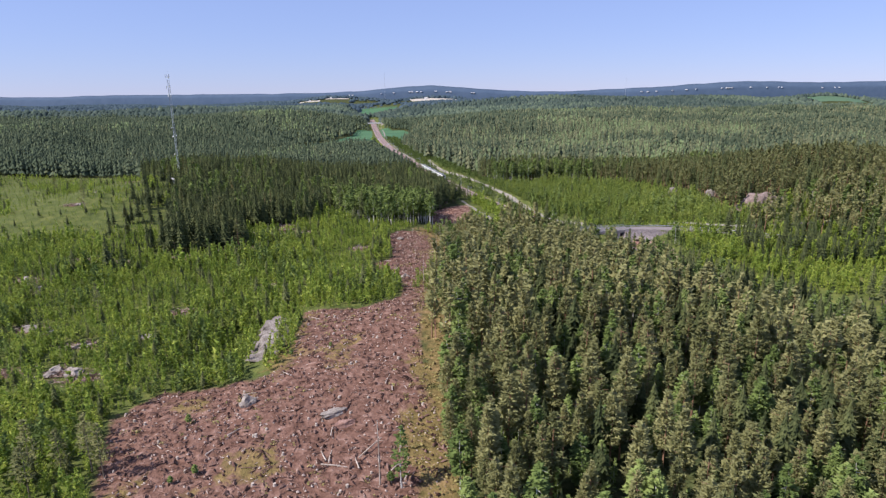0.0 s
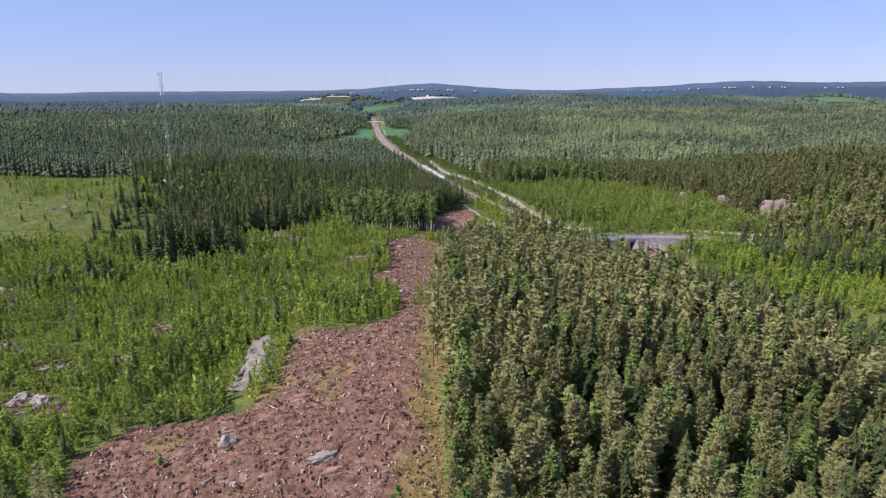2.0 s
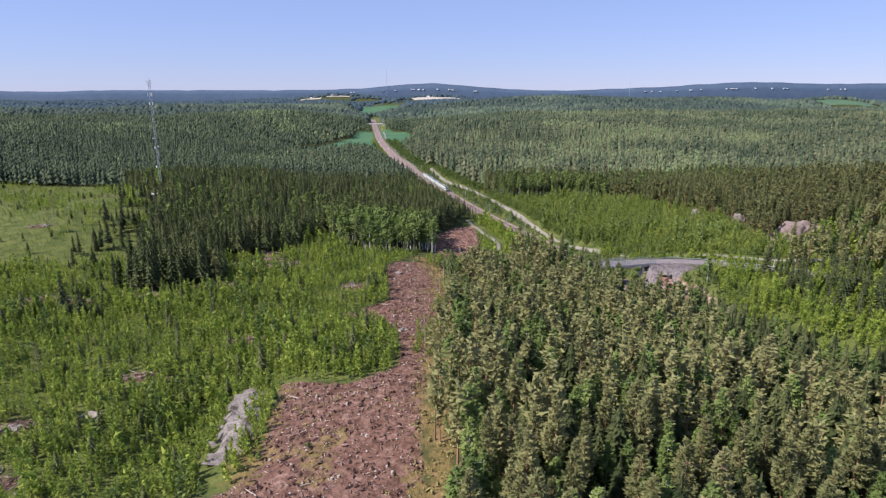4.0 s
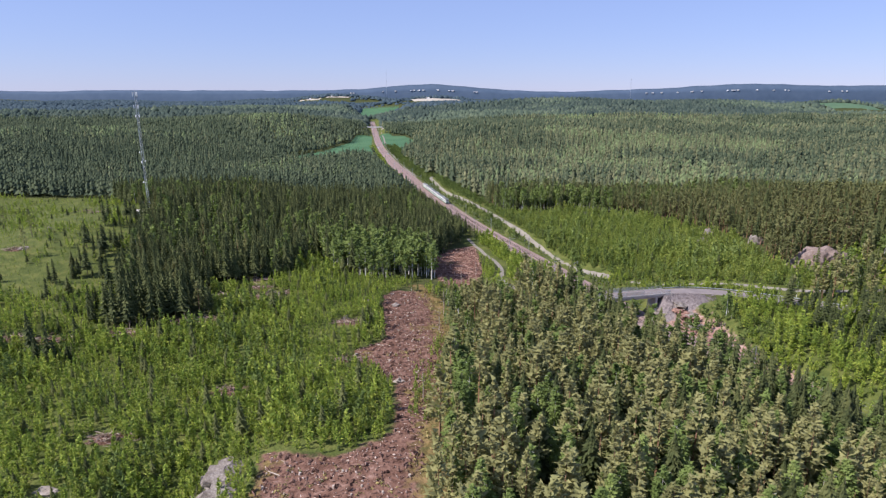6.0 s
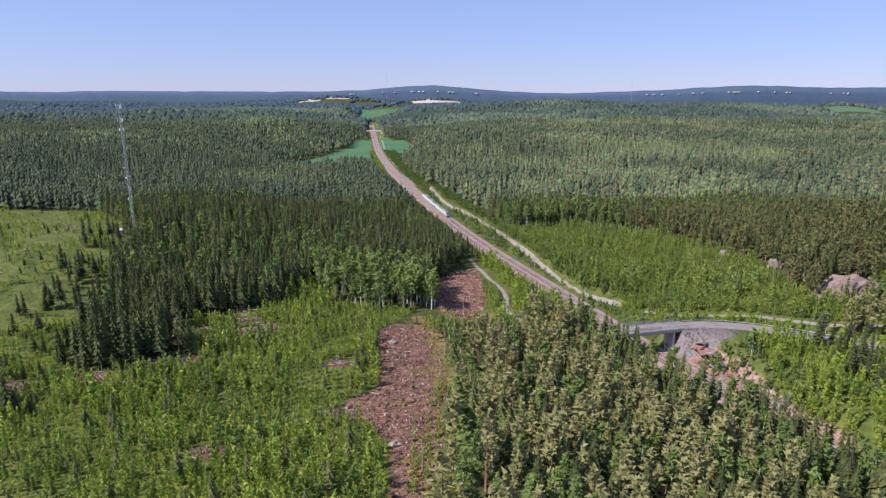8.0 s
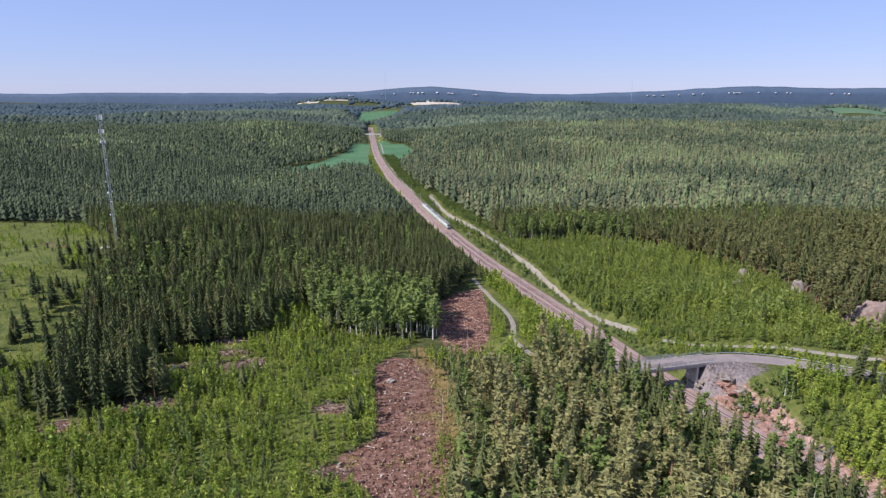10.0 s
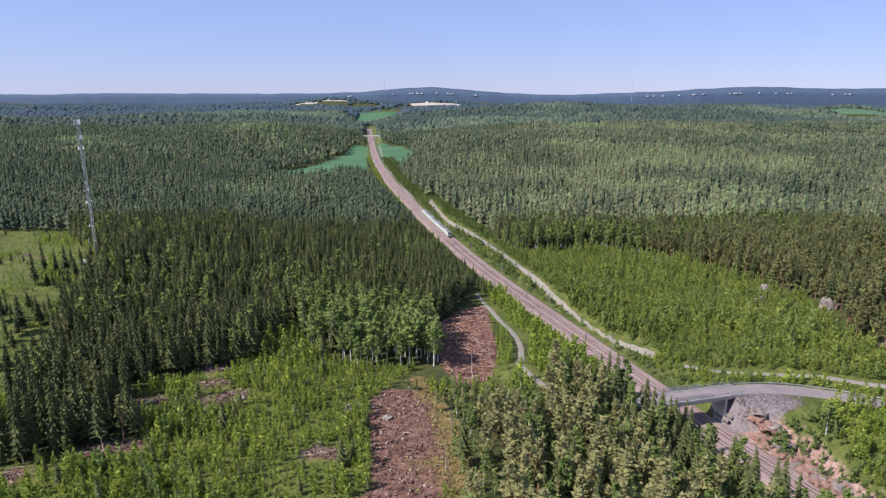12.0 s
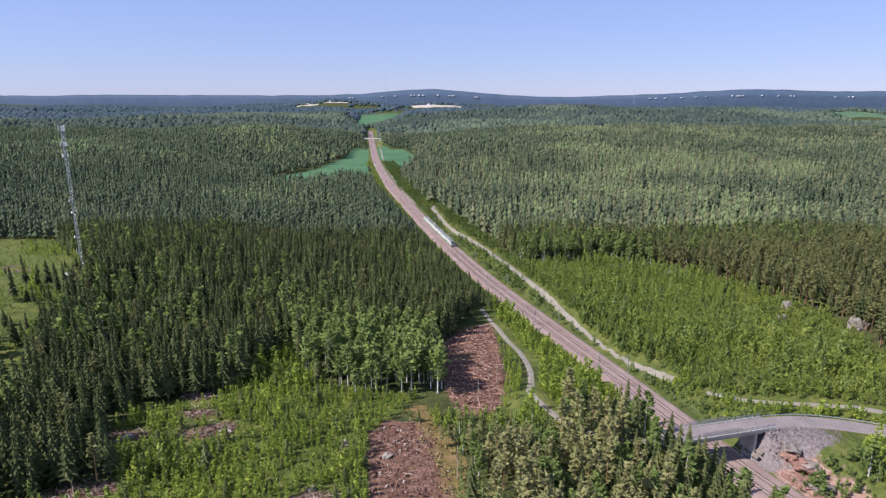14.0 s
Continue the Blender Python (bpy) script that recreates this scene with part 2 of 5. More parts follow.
def height(x, y):
    x, y = np.asarray(x, float), np.asarray(y, float)

    def hill(cx, cy, rx, ry, h):
        return h * np.exp(-((x - cx) / rx) ** 2 - ((y - cy) / ry) ** 2)

    z = -14 + hill(15, 165, 72, 72, 14) + hill(-40, 305, 70, 60, 4.5) + hill(-195, 400, 85, 130, 16) + hill(262, 365, 88, 110, 24) + hill(125, 316, 40, 25, 3)
    # drop below the rock bluff west of the cleared slope
    z = z - 7 * np.exp(-((x + 59) / 12.5) ** 2 - ((y - 175) / 28) ** 2)
    z = z + 0.5 * waves(x, y, 9) + 0.25 * waves(x + 40, y, 3.7)
    # rolling country farther off
    far = step(450, 1100, np.hypot(x, y))
    z = z + far * (11 * waves(x, y, 170) + 6.5 * waves(x + 500, y, 75))
    z = z + step(1300, 2600, np.hypot(x, y)) * (20 * waves(x + 900, y, 420) + 9 * waves(x, y + 700, 190) + 4)
    z = z + hill(-330, 1280, 190, 210, 30) + hill(-520, 1000, 200, 120, 16) + hill(700, 1600, 420, 200, 26) + hill(-1100, 1700, 400, 200, 30) + hill(200, 2500, 700, 160, 10) + hill(20, 3080, 190, 130, 30) + hill(-560, 3860, 320, 140, 34) + hill(1380, 2140, 200, 110, 22) + hill(330, 1150, 300, 330, 14) + hill(-620, 1900, 300, 300, 24) + hill(900, 2300, 500, 500, 34)
    d = line_dist(RAIL, x, y)
    z = z + (-19.6 - z) * (1 - step(9.5, 22, d)) * (1 - step(1980, 2200, y))
    for poly in (FIELD_WEST, FIELD_EAST, FIELD_FAR):
        z = z + (-19.3 - z) * step(-60, 5, poly_edge(poly, x, y)) * (d > 5)
    e = line_dist(BRIDGE_ROAD, x, y)
    z = np.where(d > 9.2, z + (np.minimum(DECK_Z - 0.35, z + 9) - z) * (1 - step(3.6, 11, e)) * step(9.2, 11, d), z)
    for line in (DIRT_ALL, DIRT_FAR):
        e = line_dist(line, x, y)
        z = z + (np.minimum(z, -15.0) - z) * (1 - step(3, 12, e)) * (1 - step(90, 135, x))
    return z


# ---- mesh helpers ----
def raw_mesh(name, verts, tris, mats, index=None, smooth=False):
    """A mesh from arrays: verts (n, 3), tris (m, 3), one material index a triangle."""
    verts, tris = np.asarray(verts, np.float32), np.asarray(tris, np.int32)
    me = bpy.data.meshes.new(name)
    me.vertices.add(len(verts))
    me.vertices.foreach_set("co", verts.ravel())
    me.loops.add(tris.size)
    me.loops.foreach_set("vertex_index", tris.ravel())
    me.polygons.add(len(tris))
    me.polygons.foreach_set("loop_start", np.arange(0, tris.size, 3, dtype=np.int32))
    me.polygons.foreach_set("loop_total", np.full(len(tris), 3, np.int32))
    for m in mats:
        me.materials.append(m)
    if index is not None:
        me.polygons.foreach_set("material_index", np.asarray(index, np.int32))
    me.polygons.foreach_set("use_smooth", np.full(len(tris), smooth))
    me.update(calc_edges=True)
    return me


def bm_mesh(name, bm, mat, smooth=False):
    me = bpy.data.meshes.new(name)
    bm.to_mesh(me)
    bm.free()
    me.materials.append(mat)
    if smooth:
        for p in me.polygons:
            p.use_smooth = True
    return me


def part(name, bm, mat, parent=None, label="", smooth=False):
    ob = new(name, bm if isinstance(bm, bpy.types.Mesh) else bm_mesh(name, bm, mat, smooth))
    ob.parent = parent
    return tagged(ob, label)


def box(bm, size, m=Matrix(), bevel=0.0):
    g = bmesh.ops.create_cube(bm, size=1, matrix=m @ Matrix.Diagonal((*size, 1)))
    if bevel:
        edges = list({e for v in g["verts"] for e in v.link_edges})
        bmesh.ops.bevel(bm, geom=edges, offset=bevel, segments=2, affect="EDGES", profile=0.6)
    return bm


def bar(bm, a, b, r, sides=6, r2=None):
    a, b = Vector(a), Vector(b)
    m = Matrix.Translation((a + b) / 2) @ (b - a).to_track_quat("Z", "Y").to_matrix().to_4x4()
    bmesh.ops.create_cone(bm, cap_ends=True, segments=sides, radius1=r, radius2=r if r2 is None else r2, depth=(b - a).length, matrix=m)
    return bm


def resample(pts, gap):
    p = np.asarray(pts, float)
    for _ in range(2):      # corner cutting
        q = np.empty((2 * len(p), p.shape[1]))
        q[0], q[-1] = p[0], p[-1]
        q[1:-1:2], q[2:-1:2] = 0.75 * p[:-1] + 0.25 * p[1:], 0.25 * p[:-1] + 0.75 * p[1:]
        p = q
    s = np.concatenate([[0], np.cumsum(np.hypot(*np.diff(p[:, :2], axis=0).T))])
    u = np.linspace(0, s[-1], max(2, int(s[-1] / gap)))
    return np.stack([np.interp(u, s, p[:, i]) for i in range(p.shape[1])], 1)


def offset_line(p, off):
    t = np.gradient(p[:, :2], axis=0)
    t /= np.linalg.norm(t, axis=1)[:, None]
    q = p.copy()
    q[:, 0] += t[:, 1] * off      # positive: to the right of the way
    q[:, 1] -= t[:, 0] * off
    return q


def sweep(name, line, profile, mat, z=None):
    """A profile of (across, up) pairs along a line of (x, y) or (x, y, z)."""
    rows = []
    for off, up in profile:
        q = offset_line(line, off)
        zz = z if z is not None else (line[:, 2] if line.shape[1] > 2 else 0)
        rows.append(np.stack([q[:, 0], q[:, 1], np.zeros(len(q)) + zz + up], 1))
    n, k = len(line), len(profile)
    v = np.stack(rows, 1).reshape(-1, 3)
    i, j = np.meshgrid(np.arange(n - 1), np.arange(k - 1), indexing="ij")
    a = (i * k + j).ravel()
    tris = np.concatenate([np.stack([a, a + 1, a + k], 1), np.stack([a + 1, a + k + 1, a + k], 1)])
    return raw_mesh(name, v, tris[:, ::-1], [mat])


def drape(name, line, width, mat, lift=0.08, gap=3.0, ragged=0.15):
    p = resample(line, gap)
    cols = []
    for k, off in enumerate((-0.5, -0.25, 0, 0.25, 0.5)):
        q = offset_line(p, off * width)
        if abs(off) == 0.5:
            q[:, :2] += rng.uniform(-ragged, ragged, (len(q), 2))
        cols.append(np.stack([q[:, 0], q[:, 1], height(q[:, 0], q[:, 1]) + (lift if abs(off) < 0.5 else -0.05) + (0.06 if off == 0 else 0)], 1))
    v = np.stack(cols, 1).reshape(-1, 3)
    i, j = np.meshgrid(np.arange(len(p) - 1), np.arange(4), indexing="ij")
    a = (i * 5 + j).ravel()
    tris = np.concatenate([np.stack([a, a + 5, a + 1], 1), np.stack([a + 1, a + 5, a + 6], 1)])
    return raw_mesh(name, v, tris[:, ::-1], [mat])


# ---- ground ----
def graded(lo, hi, a, b, fine, growth):
    mid = np.arange(a, b + fine, fine)
    up, s = [], fine
    while (up[-1] if up else mid[-1]) < hi:
        s *= growth
        up.append((up[-1] if up else mid[-1]) + s)
    dn, s = [], fine
    while (dn[-1] if dn else mid[0]) > lo:
        s *= growth
        dn.append((dn[-1] if dn else mid[0]) - s)
    return np.concatenate([dn[::-1], mid, up])


def ground_material():
    m = bpy.data.materials.new("ground_cover")
    m.use_nodes = True
    n, l = m.node_tree.nodes, m.node_tree.links
    p = n["Principled BSDF"]
    p.inputs["Roughness"].default_value, p.inputs["Specular IOR Level"].default_value = 0.95, 0.1
    g = n.new("ShaderNodeNewGeometry")

    def noise_ramp(scale, stops, detail=5):
        t = n.new("ShaderNodeTexNoise")
        t.inputs["Scale"].default_value, t.inputs["Detail"].default_value, t.inputs["Roughness"].default_value = scale, detail, 0.65
        l.new(g.outputs["Position"], t.inputs["Vector"])
        r = n.new("ShaderNodeValToRGB")
        while len(r.color_ramp.elements) < len(stops):
            r.color_ramp.elements.new(0.5)
        for i, c in enumerate(stops):
            r.color_ramp.elements[i].position, r.color_ramp.elements[i].color = 0.3 + 0.4 * i / (len(stops) - 1), (*c, 1)
        l.new(t.outputs["Fac"], r.inputs["Fac"])
        return r.outputs["Color"]

    def mask(name):
        a = n.new("ShaderNodeAttribute")
        a.attribute_name = name
        t = n.new("ShaderNodeTexNoise")
        t.inputs["Scale"].default_value, t.inputs["Detail"].default_value = 0.35, 5
        l.new(g.outputs["Position"], t.inputs["Vector"])
        s = n.new("ShaderNodeMath")
        s.operation = "ADD"
        l.new(a.outputs["Fac"], s.inputs[0])
        l.new(t.outputs["Fac"], s.inputs[1])
        r = n.new("ShaderNodeMapRange")
        r.inputs["From Min"].default_value, r.inputs["From Max"].default_value = 0.88, 1.12
        l.new(s.outputs[0], r.inputs["Value"])
        return r.outputs[0]

    col = noise_ramp(0.25, [(0.030, 0.040, 0.016), (0.060, 0.070, 0.024), (0.10, 0.10, 0.04)])
    for name, scale, stops in (
        ("grass", 0.18, [(0.050, 0.068, 0.019), (0.096, 0.116, 0.031), (0.158, 0.160, 0.048)]),
        ("bare", 0.45, [(0.062, 0.032, 0.023), (0.135, 0.072, 0.052), (0.195, 0.110, 0.082), (0.30, 0.19, 0.15)]),
        ("dry", 0.3, [(0.095, 0.078, 0.027), (0.175, 0.128, 0.050), (0.27, 0.180, 0.085)]),
        ("stone", 0.8, [(0.20, 0.11, 0.085), (0.32, 0.20, 0.165), (0.44, 0.33, 0.29)]),
        ("gravel", 0.9, [(0.15, 0.125, 0.125), (0.21, 0.18, 0.18), (0.285, 0.25, 0.248)]),
        ("crop", 0.02, [(0.055, 0.130, 0.066), (0.075, 0.160, 0.080), (0.095, 0.180, 0.090)]),
    ):
        x = n.new("ShaderNodeMix")
        x.data_type = "RGBA"
        l.new(mask(name), x.inputs["Factor"])
        l.new(col, x.inputs["A"])
        l.new(noise_ramp(scale, stops), x.inputs["B"])
        col = x.outputs["Result"]
    l.new(col, p.inputs["Base Color"])
    t = n.new("ShaderNodeTexNoise")
    t.inputs["Scale"].default_value, t.inputs["Detail"].default_value = 0.9, 8
    l.new(g.outputs["Position"], t.inputs["Vector"])
    b = n.new("ShaderNodeBump")
    b.inputs["Strength"].default_value, b.inputs["Distance"].default_value = 0.9, 0.8
    l.new(t.outputs["Fac"], b.inputs["Height"])
    l.new(b.outputs["Normal"], p.inputs["Normal"])
    return m


M_GROUND = ground_material()
gx, gy = graded(-4900, 4900, -160, 210, 3.0, 1.05), graded(-900, 4800, 60, 420, 3.0, 1.04)
GX, GY = np.meshgrid(gx, gy)
vx, vy = GX.ravel(), GY.ravel()
vz = height(vx, vy)
on_bare = np.maximum(poly_edge(BARE, vx, vy), poly_edge(BARE_SMALL, vx, vy))
vz = vz + (on_bare > 0) * 0.25 * waves(vx, vy, 1.6)
ny, nx = GX.shape
i, j = np.meshgrid(np.arange(ny - 1), np.arange(nx - 1), indexing="ij")
a = (i * nx + j).ravel()
ground = new("ground", raw_mesh("ground", np.stack([vx, vy, vz], 1), np.concatenate([np.stack([a, a + 1, a + nx], 1), np.stack([a + 1, a + nx + 1, a + nx], 1)]), [M_GROUND], smooth=True))
tagged(ground, "mossy forest ground with grass and reddish cleared soil", "ground", kind="structure")


def cover(name, values):
    ground.data.attributes.new(name, "FLOAT", "POINT").data.foreach_set("value", np.asarray(values, np.float32))


near_rail = line_dist(RAIL, vx, vy)
grass_edge = np.maximum.reduce([poly_edge(WEST_YOUNG, vx, vy), poly_edge(EAST_YOUNG, vx, vy), poly_edge(STRIP_YOUNG, vx, vy), poly_edge(CUT_YOUNG, vx, vy), 34 - near_rail,
                                14 - np.minimum(line_dist(DIRT_ALL, vx, vy), line_dist(BRIDGE_ROAD, vx, vy))])
cover("grass", np.clip(0.5 + grass_edge / 10, 0, 1))
brush_cover = np.max([np.exp(-((vx - bx_) / 7) ** 2 - ((vy - by_) / 4) ** 2) for bx_, by_ in BRUSH], axis=0)
cover("bare", np.maximum(np.clip(0.5 + on_bare / 7, 0, 1), 0.8 * brush_cover))
dry_line = line_dist([(2, 90), (2, 130), (0, 190), (6, 230), (8, 262), (2, 300), (-6, 322)], vx, vy)
cover("dry", np.clip(0.75 - dry_line / 13, 0, 1) + (on_bare > 0) * np.clip(waves(vx, vy, 6) + 0.6 * waves(vx + 9, vy, 2.7) - 0.15, 0, 0.62) + np.exp(-((vx + 38) / 6) ** 2 - ((vy - 150) / 14) ** 2) * 0.7)
cover("stone", np.clip(1.1 - line_dist([(122, 240), (115, 264), (110.5, 285), (105, 300)], vx, vy) / 9, 0, 1))
cover("gravel", np.clip(1.2 - line_dist([(101, 306), (113, 305)], vx, vy) / 9, 0, 1))
cover("crop", np.clip(0.5 + np.maximum.reduce([poly_edge(FIELD_WEST, vx, vy), poly_edge(FIELD_EAST, vx, vy), poly_edge(FIELD_FAR, vx, vy)]) / 5, 0, 1))


# ---- roads ----
for nm, line, w, mt, lab in (("gravel_road", DIRT, 3.3, M_GRAVEL, "pale gravel track beside the railway"), ("gravel_road", DIRT_EAST, 2.9, M_GRAVEL, "pale gravel track curving away from the railway"), ("gravel_road", DIRT_FAR, 3.4, M_GRAVEL, "pale gravel track beside the railway"),
                             ("footpath", FOOTPATH, 2.8, M_GRAVEL, "narrow winding gravel path by a clearing"), ("gravel_road", [(-1, 715), (3, 735), (9, 745)], 5.5, M_GRAVEL, "gravel turning place at a track's end")):
    tagged(new(nm, drape(nm, line, w, mt)), lab, "road", kind="structure")

# ---- railway ----
rail_line = resample(RAIL, 5.0)
tagged(new("railway_bed", sweep("railway_bed", rail_line, [(-8.0, -0.75), (-7.2, -0.42), (-5.7, 0), (-2.6, 0.05), (0, -0.08), (2.6, 0.05), (5.6, 0), (6.9, -0.42), (7.6, -0.75)], M_BALLAST, RAIL_Z - 0.2)),
       "brown crushed-stone ballast bed of a double railway", "railway bed", kind="structure")
for off in (-2.25, 2.25):
    track = tagged(new("railway_track"), "rusty steel railway track on concrete sleepers", "railway track", "tracks of the railway", "structure")
    for r in (-0.76, 0.76):
        part("rail", sweep("rail", rail_line, [(off + r - 0.07, -0.1), (off + r - 0.05, 0.08), (off + r + 0.05, 0.08), (off + r + 0.07, -0.1)], M_RAIL, RAIL_Z), None, track)
    q = offset_line(resample(RAIL, 0.65), off)
    q = q[(q[:, 1] > 200) & (q[:, 1] < 560)]
    tg = np.gradient(q, axis=0)
    tg /= np.linalg.norm(tg, axis=1)[:, None]
    nr = np.stack([tg[:, 1], -tg[:, 0]], 1)
    cv = []
    for sa, sl, up in ((-1, -1, -0.3), (1, -1, -0.3), (1, 1, -0.3), (-1, 1, -0.3), (-1, -1, -0.09), (1, -1, -0.09), (1, 1, -0.09), (-1, 1, -0.09)):
        xy = q + nr * 1.25 * sa + tg * 0.13 * sl
        cv.append(np.column_stack([xy, np.full(len(q), RAIL_Z + up)]))
    quad = np.array([(4, 5, 6), (4, 6, 7), (0, 1, 5), (0, 5, 4), (2, 3, 7), (2, 7, 6)])
    me = raw_mesh("sleepers", np.stack(cv, 1).reshape(-1, 3), (np.arange(len(q))[:, None, None] * 8 + quad).reshape(-1, 3), [M_SLEEPER])
    tagged(part("sleepers", me, None, track), kind="stuff")


# ---- trees ----
def crown_spruce(r, layers, fronds, segs=2):
    """Whorls of drooping fronds on a unit-high tree."""
    v, f = [], []
    for k in range(layers):
        u = (k + r.uniform(0, 0.6)) / layers
        z0, rad = 0.10 + 0.86 * u, (0.19 * (1 - u) ** 0.8 + 0.012) * r.uniform(0.8, 1.15)
        for m in range(fronds):
            a = 2 * math.pi * (m + r.uniform(0, 0.9)) / fronds + k
            ln, w = rad * r.uniform(0.7, 1.2), rad * r.uniform(0.5, 0.8) * 3.1 / fronds * 1.5
            d, s = np.array([math.cos(a), math.sin(a)]), np.array([-math.sin(a), math.cos(a)])
            i0 = len(v)
            zt = z0 + 0.03
            v.append((0, 0, zt))
            p = d * ln * 0.55
            v.append((*(p + s * w), z0 - 0.02 - 0.02 * r.uniform()))
            v.append((*(p - s * w), z0 - 0.02 - 0.02 * r.uniform()))
            v.append((*(d * ln), z0 - 0.045 * r.uniform(0.6, 1.5)))
            f += [(i0, i0 + 1, i0 + 2), (i0 + 1, i0 + 3, i0 + 2)]
    i0 = len(v)
    v += [(0, 0, 1.02), (0.012, 0, 0.93), (-0.006, 0.01, 0.93), (-0.006, -0.01, 0.93)]
    f += [(i0, i0 + 1, i0 + 2), (i0, i0 + 2, i0 + 3), (i0, i0 + 3, i0 + 1)]
    return np.array(v), np.array(f)


def crown_clumps(r, clumps, leaves, low, shape, rad, leaf):
    """Loose clumps of leaf-like scraps round a centre line; shape(u) is the half-width at height u of the crown."""
    v, f = [], []
    for k in range(clumps):
        u = ((k + r.uniform()) / clumps) ** 1.15
        z = low + (0.97 - low) * u
        a, q = r.uniform(0, 2 * math.pi), shape(u) * rad * math.sqrt(r.uniform(0.15, 1))
        c = np.array([math.cos(a) * q, math.sin(a) * q, z])
        size = leaf * r.uniform(0.7, 1.35)
        out = np.array([math.cos(a), math.sin(a), 0.75 + 0.5 * u])
        for m in range(leaves):
            o = r.normal(size=3)
            o *= size * r.uniform(0.5, 1.0) / np.linalg.norm(o) * np.array([1, 1, 0.7])
            nn = out / np.linalg.norm(out) + r.normal(size=3) * 0.42 + o / size * 0.45
            nn /= np.linalg.norm(nn)
            n1 = np.cross(nn, r.normal(size=3))
            n1 *= size * r.uniform(0.55, 0.9) / np.linalg.norm(n1)
            n2 = np.cross(nn, n1)
            i0 = len(v)
            v += [c + o - n1 * 0.7, c + o - n2 * 0.5, c + o + n1 * 0.9, c + o + n2 * 0.8]
            f += [(i0, i0 + 1, i0 + 2), (i0, i0 + 2, i0 + 3)]
    return np.array(v), np.array(f)


def crown_sprays(r, branches, sprays, low, shape, rad, leaf, rise, aspect=0.32, spread=0.55):
    """Many slim pointed sprays set along branches; shape(u) is the half-width at height u of the crown."""
    v, f = [], []
    for k in range(branches):
        u = ((k + r.uniform()) / branches) ** 1.1
        z, a = low + (0.97 - low) * u, r.uniform(0, 2 * math.pi)
        reach = shape(u) * rad * r.uniform(0.65, 1.15)
        for m in range(sprays):
            t = math.sqrt(r.uniform(0.12, 1))
            aa = a + r.normal() * spread * (0.5 + 0.5 * (1 - t))
            c = np.array([math.cos(aa) * reach * t, math.sin(aa) * reach * t, z + rise * reach * t * 0.6 + r.normal() * leaf * 0.35])
            d = np.array([math.cos(aa) + r.normal() * 0.45, math.sin(aa) + r.normal() * 0.45, rise + r.normal() * 0.4])
            d /= np.linalg.norm(d)
            up = np.array([math.cos(aa) * 0.7, math.sin(aa) * 0.7, 0.9]) + r.normal(size=3) * 0.35
            s = np.cross(up, d)
            s /= np.linalg.norm(s)
            ln = leaf * r.uniform(0.65, 1.35)
            i0 = len(v)
            v += [c - d * ln * 0.35 + s * ln * aspect, c - d * ln * 0.3 - s * ln * aspect, c + d * ln * 0.75]
            f += [(i0, i0 + 2, i0 + 1) if np.dot(np.cross(v[i0 + 2] - v[i0], v[i0 + 1] - v[i0]), up) > 0 else (i0, i0 + 1, i0 + 2)]
    return np.array(v), np.array(f)


def crown_tiers(r, tiers, points, rad, low=0.08, droop=0.5):
    """Stacked star-edged skirts: a conifer seen from farther off."""
    v, f = [], []
    for k in range(tiers):
        u0 = k / tiers
        zt, zb = low + (1 - low) * min(1, (k + 1.35) / tiers), low + (1 - low) * u0
        q = rad * (1 - u0) ** 0.85 * r.uniform(0.88, 1.12) + 0.008
        i0 = len(v)
        v.append((r.normal() * 0.004, r.normal() * 0.004, min(1.0, zt)))
        n = points * 2
        for m in range(n):
            a = 2 * math.pi * (m + r.uniform(-0.25, 0.25)) / n + k * 0.7
            tip = m % 2 == 0
            w = q * (r.uniform(0.8, 1.25) if tip else r.uniform(0.4, 0.62))
            v.append((w * math.cos(a), w * math.sin(a), zb + (0.3 if tip else 0.55) * (1 - low) / tiers * r.uniform(0.5, 1.2)))
        f += [(i0, i0 + 1 + m, i0 + 1 + (m + 1) % n) for m in range(n)]
    return np.array(v, float), np.array(f)


def trunk_mesh(r, top, rad, sides=6, rings=4, lean=0.012, limbs=0, low=0.5):
    v, f = [], []
    for k in range(rings + 1):
        u = k / rings
        ox, oy = lean * math.sin(3 * u + r.uniform()), lean * math.cos(2.3 * u)
        for s in range(sides):
            a = 2 * math.pi * s / sides
            q = rad * (1.0 - 0.82 * u) * (1.35 if k == 0 else 1)
            v.append((ox * u + q * math.cos(a), oy * u + q * math.sin(a), top * u - (0.03 if k == 0 else 0)))
    for k in range(rings):
        for s in range(sides):
            a, b = k * sides + s, k * sides + (s + 1) % sides
            f += [(a, b, a + sides), (b, b + sides, a + sides)]
    for m in range(limbs):
        z, a, ln = low + (top - low) * (m + r.uniform()) / limbs, r.uniform(0, 6.28), r.uniform(0.05, 0.11)
        d = np.array([math.cos(a), math.sin(a), r.uniform(-0.2, 0.5)])
        i0 = len(v)
        v += [(0, 0, z + 0.005), (0, 0, z - 0.005), tuple(np.array([0, 0, z]) + d * ln)]
        f += [(i0, i0 + 1, i0 + 2)]
    return np.array(v), np.array(f)


def pine_shape(u):
    return 0.10 + 1.0 * (1 - u) ** 0.75 * min(1, 0.45 + 2.2 * u)


def birch_shape(u):
    return math.sin(math.pi * (0.12 + 0.86 * u) ** 0.85) ** 0.75


KINDS = {}


def kind(name, level, leaf_mat, bark_mat, makers):
    KINDS[name, level] = (leaf_mat, bark_mat, makers)


